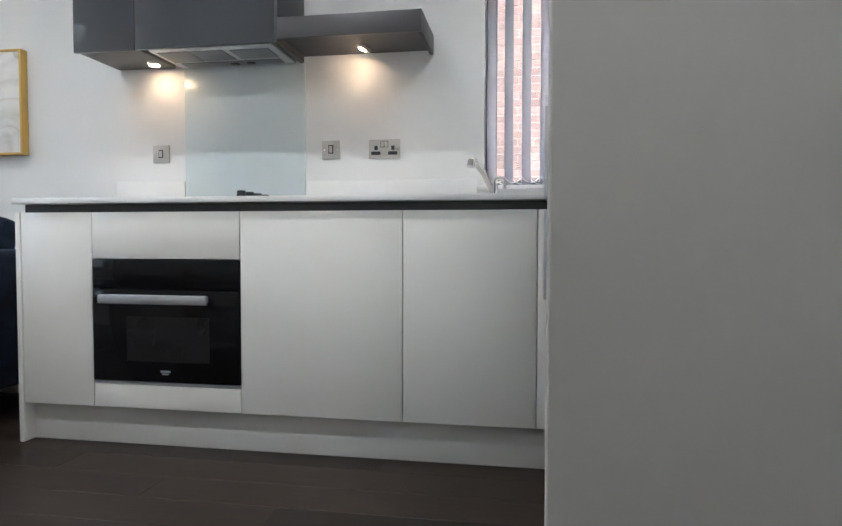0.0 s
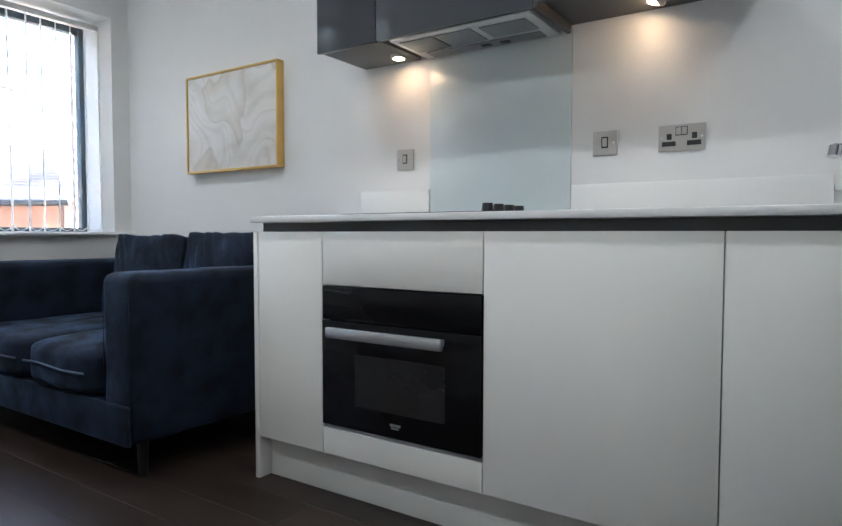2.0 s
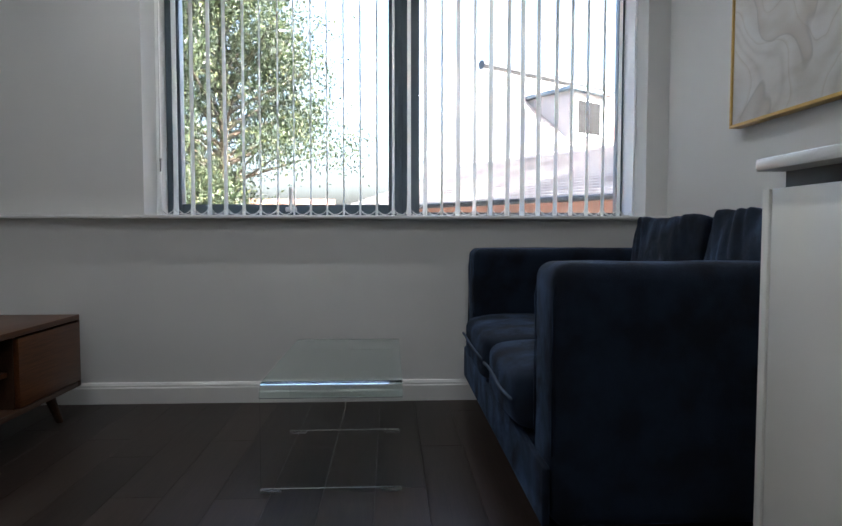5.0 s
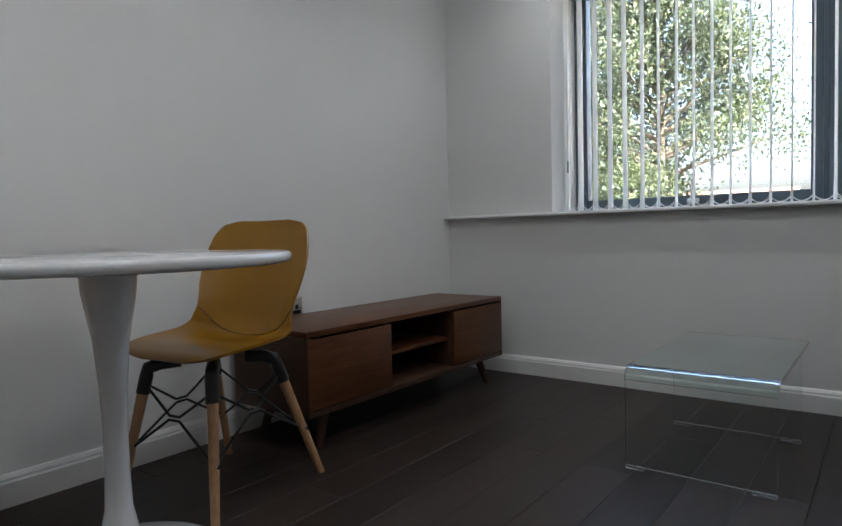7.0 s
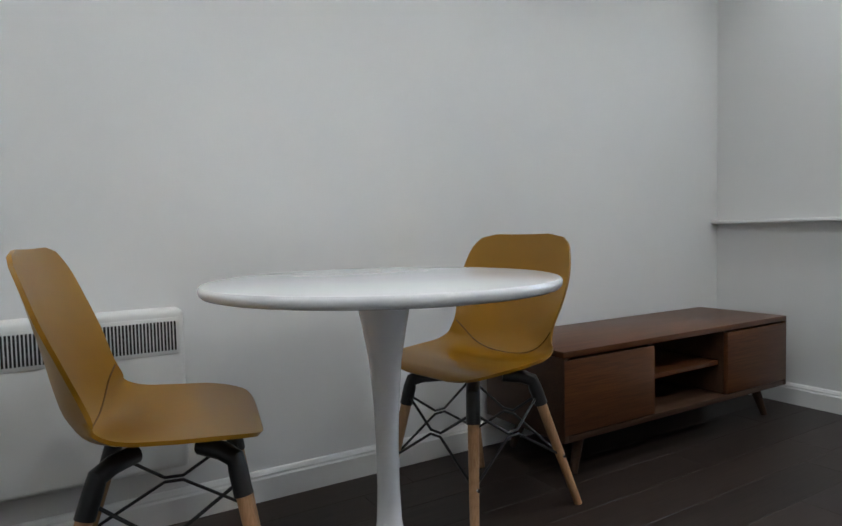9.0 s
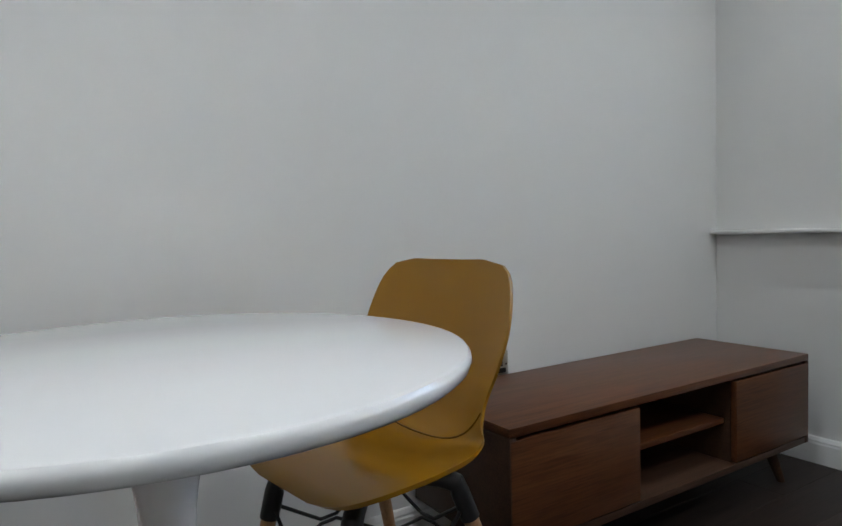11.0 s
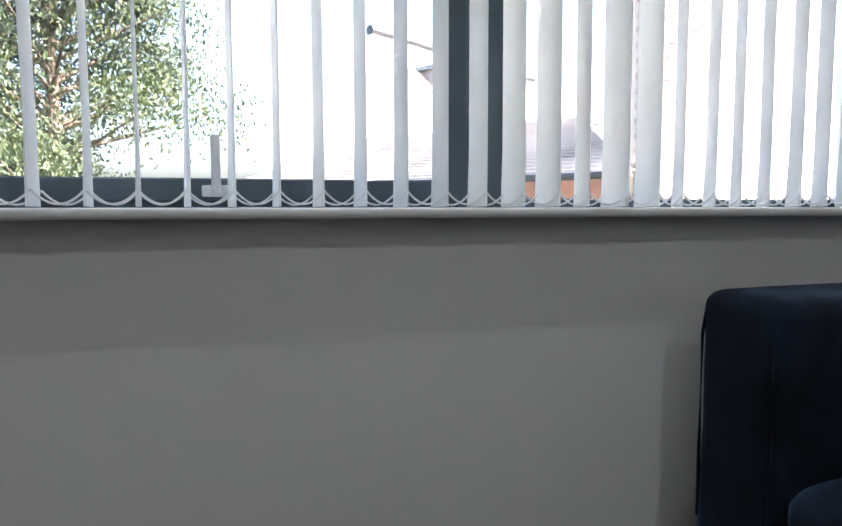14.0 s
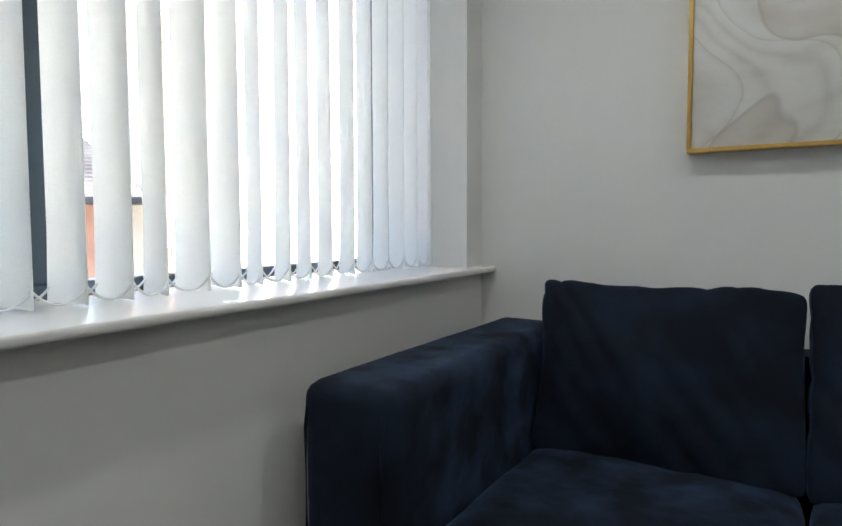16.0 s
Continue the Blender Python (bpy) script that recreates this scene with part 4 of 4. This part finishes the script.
# ---- blinds ----
def slat_mesh(z0, z1):
    """A hanging fabric slat, 89 mm wide and slightly bowed, with a hemmed weight pocket at its foot."""
    b = bmesh.new()
    n, m = 6, 10
    grid = [[b.verts.new(((k / n - 0.5) * 0.089, 0.006 * (1 - (2 * k / n - 1) ** 2), z0 + (z1 - z0) * j / m)) for k in range(n + 1)] for j in range(m + 1)]
    back = [[b.verts.new((v.co.x, v.co.y - 0.0012 - (0.0035 if j == 0 else 0), v.co.z)) for v in row] for j, row in enumerate(grid)]
    for j in range(m):
        for k in range(n):
            b.faces.new((grid[j][k], grid[j][k + 1], grid[j + 1][k + 1], grid[j + 1][k]))
            b.faces.new((back[j][k], back[j + 1][k], back[j + 1][k + 1], back[j][k + 1]))
        b.faces.new((grid[j][0], grid[j + 1][0], back[j + 1][0], back[j][0]))
        b.faces.new((grid[j][n], back[j][n], back[j + 1][n], grid[j + 1][n]))
    for k in range(n):
        b.faces.new((grid[0][k], back[0][k], back[0][k + 1], grid[0][k + 1]))
    return b


def vertical_blind(label, centre, along, places, turns, z0, z1, material, chain_mat, lean):
    """A vertical blind: headrail, slats turned one by one, and the bead chains that join their feet."""
    v = thing("vertical_blind", centre, label, "blind")
    cx, cy = centre[0], centre[1]
    lo, hi = min(places) - 0.05, max(places) + 0.05
    if along == "y":
        part("headrail", bm_box(cx - 0.02, cx + 0.02, lo, hi, z1 + 0.003, z1 + 0.035, 0.003), WHITE_METAL, v)
    else:
        part("headrail", bm_box(lo, hi, cy - 0.02, cy + 0.02, z1 + 0.003, z1 + 0.035, 0.003), WHITE_METAL, v)
    first = finish("slat", slat_mesh(z0, z1), material, 40)
    root = Vector(centre)
    ends = []
    for k, (p, a) in enumerate(zip(places, turns)):
        so = first if k == 0 else new("slat", first.data)
        so.parent = v
        place = Vector((cx, p, 0)) if along == "y" else Vector((p, cy, 0))
        so.location = place - root
        so.rotation_euler = (radians(lean * noise.noise(Vector((p * 7, 1, 2)))), 0, radians(a))
        d = Vector((math.cos(radians(a)), math.sin(radians(a)), 0)) * 0.040
        ends.append((place - d, place + d))
    for (a0, a1), (b0, b1) in zip(ends, ends[1:]):
        for p, q in ((a0, b0), (a1, b1)):
            pts = []
            for k in range(13):
                f = k / 12
                s = p.lerp(q, f)
                s.z = z0 + 0.030 - 0.026 * (1 - (2 * f - 1) ** 2)
                pts.append(s)
            part("bead_chain", bm_tube(pts, 0.0022, 6), chain_mat, v, "white bead chain")
    return v


CHAIN = surface("white_chain", (0.8, 0.8, 0.8), 0.4, var=0.02, bump=0.0)
ys = [-1.362 + 0.0838 * k for k in range(-14, 16)]
rnd = random.Random(4)
turns = [7 + rnd.uniform(-3, 3) if k < 3 else -9 if k == 3 else 8 if k == 4 else 2 if k == 5 else -24 - 0.5 * (k - 5) + rnd.uniform(-2, 2) for k in range(-14, 16)]
blind = vertical_blind("white fabric vertical blind turned open in the large window", (-0.158, -1.33, 0.912), "y", ys, turns, 0.913, 2.14, BLIND, CHAIN, 0.5)
wand = bm_tube([(-0.150, -2.525, 2.1), (-0.150, -2.525, 1.19)], 0.0022, 6)
part("cord", wand, CHAIN, blind, "white pull cord")
part("cord_weight", bm_cyl(0.007, 0.005, (-0.150, -2.525, 1.195), (-0.150, -2.525, 1.13), 14), surface("grey_plastic", (0.3, 0.3, 0.3), 0.5), blind, "grey cord weight")
xs = [3.728 + 0.080 * k for k in range(11)]
vertical_blind("grey fabric vertical blind turned open behind the sink", (4.15, 0.09, 1.06), "x", xs, [65 + rnd.uniform(-3, 3) for _ in xs], 1.062, 2.14, BLIND_GREY, CHAIN, 0.5)

# ---- ceiling lights ----
LED = glow("downlight_led", (1.0, 0.95, 0.88), 20.0)
DOWN = (1.0, 0.965, 0.93)


def ceiling_light(x, y):
    d = thing("ceiling_light", (x, y, H), "round white recessed ceiling downlight, lit", "downlight", "ceiling downlights")
    part("bezel", bm_cyl(0.045, 0.041, (x, y, H - 0.0005), (x, y, H - 0.008), 32), WHITE_METAL, d)
    part("lens", bm_cyl(0.028, 0.028, (x, y, H - 0.0082), (x, y, H - 0.010), 28), LED, d, "glowing lens")
    lamp("ceiling_lamp", "SPOT", (x, y, H - 0.02), (x, y, 0), 0.70, DOWN, 0.028, 130)


# First two sit where reflections show; other six are unseen, added for light.
for lx, ly in ((0.46, -2.30), (1.68, -2.29), (2.90, -2.28), (4.10, -2.28), (0.46, -1.0), (1.68, -1.0), (2.90, -1.0), (4.10, -1.0)):
    ceiling_light(lx, ly)

# ---- outside ----
GROUND = surface("outdoor_ground", (0.16, 0.16, 0.15), 0.9, var=0.15, large=0.4, fine=12, bump=0.2)
MORTAR = surface("mortar", (0.42, 0.38, 0.33), 0.9, var=0.1, fine=60, bump=0.2)
BRICK = surface("brick", (0.21, 0.145, 0.12), 0.85, var=0.12, large=5, fine=90, bump=0.3, dist=0.002, per_object=0.45)
BRICK_FAR = surface("far_brick", (0.36, 0.19, 0.135), 0.85, var=0.15, large=3, fine=30, bump=0.3)
SLATE = surface("roof_slate", (0.36, 0.325, 0.30), 0.8, var=0.3, large=1.2, fine=14, bump=0.4, dist=0.01)
TILE = surface("clay_roof_tile", (0.24, 0.215, 0.20), 0.8, var=0.2, large=1.0, fine=9, bump=0.4, dist=0.01)
CLADDING = surface("dormer_cladding", (0.27, 0.25, 0.24), 0.8, var=0.1, fine=20, bump=0.2)
RENDER_WALL = surface("pale_render", (0.7, 0.68, 0.64), 0.85, var=0.05, fine=20, bump=0.1)
BARK = surface("bark", (0.09, 0.065, 0.045), 0.9, var=0.2, fine=25, bump=0.5, dist=0.01)
solid("ground", bm_box(-300, 300, -300, 300, -3.4, -3.2), GROUND, "grey paved ground outside", "ground", kind="structure", smooth=None)


def leaf_mat():
    m, nt, b = node_mat("leaf")
    geo = nt.nodes.new("ShaderNodeNewGeometry")
    c = ramp(nt, geo.outputs["Random Per Island"], [(0.0, (0.012, 0.022, 0.009)), (0.5, (0.028, 0.044, 0.017)), (0.85, (0.058, 0.076, 0.027)), (1.0, (0.11, 0.11, 0.042))]).outputs[0]
    link(nt, c, b.inputs["Base Color"])
    b.inputs["Roughness"].default_value = 0.5
    tl = nt.nodes.new("ShaderNodeBsdfTranslucent")
    link(nt, c, tl.inputs[0])
    mx = nt.nodes.new("ShaderNodeMixShader")
    mx.inputs[0].default_value = 0.4
    link(nt, b.outputs[0], mx.inputs[1])
    link(nt, tl.outputs[0], mx.inputs[2])
    link(nt, mx.outputs[0], nt.nodes["Material Output"].inputs[0])
    return m


LEAF = leaf_mat()


def tree(x, y, z0, top, spread, clumps, leaves, seed):
    """A broadleaf tree: tapered trunk, limbs to each clump, and a crown of loose leaves in clumps."""
    r = random.Random(seed)
    t = thing("tree", (x, y, z0), "broadleaf tree with dense green leaves outside the window", "tree")
    base = z0 + (top - z0) * 0.38
    tk = bm_cyl(0.17, 0.10, (x, y, z0), (x + 0.1, y + 0.05, base), 12)
    bm_cyl(0.10, 0.03, (x + 0.1, y + 0.05, base), (x, y, top - 0.6), 10, bm=tk)
    verts, faces = [], []
    for k in range(clumps):
        a, f = r.uniform(0, 2 * math.pi), k / clumps
        z = base + 0.1 + (top - base - 0.2) * f
        rad = spread * math.sin(math.pi * min(1, 0.22 + 0.74 * f)) * r.uniform(0.35, 1.0)
        c = Vector((x + rad * math.cos(a), y + rad * math.sin(a), z))
        if c.y > y + 0.2 and z < base + 1.9:
            c.y = 2 * y - c.y + 0.25
        bm_cyl(0.035, 0.008, (x + 0.05, y, max(base - 0.1, z - 0.7)), c, 6, bm=tk)
        size = r.uniform(0.38, 0.72)
        for _ in range(leaves):
            d = Vector((r.gauss(0, 1), r.gauss(0, 1), r.gauss(0, 0.75)))
            p = c + d * size * 0.55
            q = Euler((r.uniform(0, 6.3), r.uniform(0, 6.3), r.uniform(0, 6.3))).to_matrix()
            s = r.uniform(0.022, 0.043)
            n0 = len(verts)
            for u, v in ((-1, 0), (0, -0.5), (1, 0), (0, 0.5)):
                verts.append(p + q @ Vector((u * s, v * s, 0.15 * s * (1 - abs(u)))))
            faces.append((n0, n0 + 1, n0 + 2, n0 + 3))
    part("trunk", tk, BARK, t)
    me = bpy.data.meshes.new("crown")
    me.from_pydata([tuple(v - Vector((x, y, z0))) for v in verts], [], faces)
    me.materials.append(LEAF)
    cr = new("crown", me)
    cr.parent = t


tree(-7.6, -4.2, -3.2, 5.8, 2.1, 120, 900, 3)


def bond(name, parent_name, face, u0, u1, z0, z1, plane, label, near):
    """A brick wall: mortar slab with running-bond bricks proud of it. near: the stretch whose bricks are pieces of their own."""
    if face == "y":
        # Slab rises 5.5 m above its bricks, unseen, to cut skylight in the gap.
        w = solid(parent_name, bm_box(u0, u1, plane + 0.01, plane + 0.3, -3.2, z1 + 5.5), MORTAR, label, "brick wall", kind="structure", smooth=None)
    else:
        w = solid(parent_name, bm_box(plane - 0.32, plane - 0.01, u0, u1, -3.2, z1 + 1.5), MORTAR, label, "brick wall", kind="structure", smooth=None)
    L, hgt, dep = 0.215, 0.065, 0.06
    def brick_box(n):
        return bm_box(0, n, 0, dep, 0, hgt, 0.003, 1) if face == "y" else bm_box(-dep, 0, 0, n, 0, hgt, 0.003, 1)
    me = finish("brick", brick_box(L), BRICK, None)
    data = me.data
    bpy.data.objects.remove(me)
    rest, faces = [], []
    cube = [(v.co.copy()) for v in data.vertices]
    polys = [tuple(p.vertices) for p in data.polygons]
    rr = random.Random(9)
    row, z, made = 0, z0, 0
    while z < z1:
        u = u0 + (0.1125 if row % 2 else 0)
        while u + L < u1:
            jig = rr.uniform(-0.002, 0.002)
            loc = Vector((u, plane + jig, z)) if face == "y" else Vector((plane + jig, u, z))
            if near and near[0] < u < near[1] and near[2] < z < near[3] and made < 300:
                o = new("brick", data)
                o.parent, o.location = w, loc
                made += 1
            else:
                n0 = len(rest)
                rest.extend(tuple(c + loc) for c in cube)
                faces.extend(tuple(i + n0 for i in p) for p in polys)
            u += 0.225
        z += 0.075
        row += 1
    if rest:
        mm = bpy.data.meshes.new("brickwork")
        mm.from_pydata(rest, [], faces)
        mm.materials.append(BRICK)
        o = new("brickwork", mm)
        o.parent = w
        tagged(o, kind="stuff")
    return w


bond("brick", "wall_neighbour", "y", 1.0, 8.2, 0.6, 3.9, 3.3, "red-brown brick wall of the next building, raised out of view against skylight", (3.5, 5.7, 1.15, 3.4))
bond("brick", "wall_wing", "x", 1.96, 2.80, 0.3, 4.2, -4.44, "pale red brick wing of the building", None)


def roof_house(name, x0, x1, y0, y1, eave, ridge, hip, wall_mat, roof_mat, label, rows):
    """A house with brick walls, and a hipped or gabled roof of lapped courses."""
    t = thing(name, ((x0 + x1) / 2, (y0 + y1) / 2, -3.2), label, "house")
    part("wall", bm_box(x0, x1, y0, y1, -3.2, eave), wall_mat, t, smooth=None)
    b = bmesh.new()
    gab = bmesh.new()
    xm = (x0 + x1) / 2
    o = 0.3
    g = o if hip else 0.0
    for side in (0, 1):
        xe = x1 + o if side else x0 - o
        for k in range(rows):
            f0, f1 = k / rows, (k + 1) / rows
            zs = [eave + (ridge - eave) * f for f in (f0, f1)]
            xs2 = [xe + (xm - xe) * f for f in (f0, f1)]
            yl = [(y0 - g + hip * f, y1 + g - hip * f) for f in (f0, f1)]
            lift = 0.035
            vs = [b.verts.new(p) for p in ((xs2[0], yl[0][0], zs[0] + lift), (xs2[0], yl[0][1], zs[0] + lift), (xs2[1], yl[1][1], zs[1]), (xs2[1], yl[1][0], zs[1]))]
            b.faces.new(vs)
            vt = [b.verts.new(p) for p in ((xs2[0], yl[0][0], zs[0]), (xs2[0], yl[0][1], zs[0]), (xs2[0], yl[0][1], zs[0] + lift), (xs2[0], yl[0][0], zs[0] + lift))]
            b.faces.new(vt)
    for ye, yr in ((y0 - g, y0 - g + hip), (y1 + g, y1 + g - hip)):
        tri = [(x0 - o, ye, eave), (x1 + o, ye, eave), (xm, yr, ridge)] if hip else [(x0 - o, ye, eave), (x1 + o, ye, eave), (xm, ye, ridge)]
        shape = b if hip else gab
        shape.faces.new([shape.verts.new(p) for p in tri])
    part("roof", b, roof_mat, t, smooth=None)
    if not hip:
        part("gable", gab, wall_mat, t, smooth=None)
    # Gabled roofs get a black ridge: the shaded ridge line put into colour.
    part("ridge", bm_tube([(xm, y0 - g + hip, ridge + (0.0 if hip else 0.07)), (xm, y1 + g - hip, ridge + (0.0 if hip else 0.07))], 0.09 if hip else 0.15, 10), roof_mat if hip else BLACK, t)
    part("gutter", bm_box(x1 + o - 0.02, x1 + o + 0.08, y0 - o, y1 + o, eave - 0.08, eave, 0.02), BLACK if hip else wall_mat, t)
    return t


ob = roof_house("outbuilding", -1.9, 1.9, -6.7, 0.3, 1.33, 2.25, 1.6, BRICK_FAR, SLATE, "low brick outbuilding with a grey slate hipped roof", 18)
ob.matrix_basis = pose(-8.73, 1.45, -3.2, 0, 0, -54.7)
hs = roof_house("house", -3.0, 3.0, 0.0, 9.0, 3.34, 6.12, 0.0, RENDER_WALL, TILE, "pale rendered house with a tiled gable roof and dormer", 30)
dm = part("dormer", bm_box(1.2, 3.22, 0.5, 2.1, 3.4, 4.86), CLADDING, hs, "slate-hung dormer with a flat lead roof", smooth=None)
part("dormer_roof", bm_box(1.0, 3.42, 0.36, 2.24, 4.86, 4.97, 0.02), ANTHRACITE, dm, smooth=None)
part("dormer_window", bm_box(3.221, 3.26, 0.72, 1.88, 3.62, 4.70), WHITE_METAL, dm, smooth=None)
part("dormer_pane", bm_box(3.255, 3.268, 0.80, 1.80, 3.70, 4.62), BLACK_GLASS, dm, smooth=None)
part("chimney", bm_box(2.2, 2.9, 2.4, 3.2, 3.4, 5.05, 0.01), BRICK_FAR, hs, "red brick chimney stack", smooth=None)
hs.matrix_basis = pose(-19.34, 5.29, -3.2, 0, 0, 33.6)
# Made-up pale wall, added so the blind's right-hand gaps render white.
solid("white_gap_wall", bm_box(-4.76, -4.46, 2.82, 10.0, -3.2, 5.7), RENDER_WALL, "made-up pale wall that turns the gaps beyond the brick wing white", "wall", kind="structure", smooth=None)
# Unseen block added over the ceiling; it shades the gap to the next building.
solid("upper_light_block", bm_box(-T, XE + 0.2, YS - 0.2, 0.3, H + 0.301, 6.2), BRICK_FAR, "unseen brick block added above the room to hold back skylight", "wall", kind="structure", smooth=None)
solid("garden_wall", bm_box(-17.5, -17.2, -14.0, -3.2, -3.2, 1.9), BRICK_FAR, "red brick garden wall behind the tree", "garden wall")

# ---- floor planks ----
PL, PW = 1.25, 0.165
meshes = {}
row, y = 0, YS
rp = random.Random(7)
while y < -0.0001:
    y1 = min(y + PW, 0)
    x = -rp.uniform(0.1, PL)
    while x < XE:
        a, c = max(x, 0), min(x + PL, XE)
        if c - a > 0.05:
            key = (round(c - a, 3), round(y1 - y, 3))
            if key not in meshes:
                o = finish("plank", bm_box(0.0004, key[0] - 0.0004, 0.0004, key[1] - 0.0004, -0.0055, 0, 0.0007, 1), PLANK, None)
                meshes[key] = o.data
            else:
                o = new("plank", meshes[key])
            o.parent, o.location = floor, (a, y, 0)
        x += PL
    y += PW
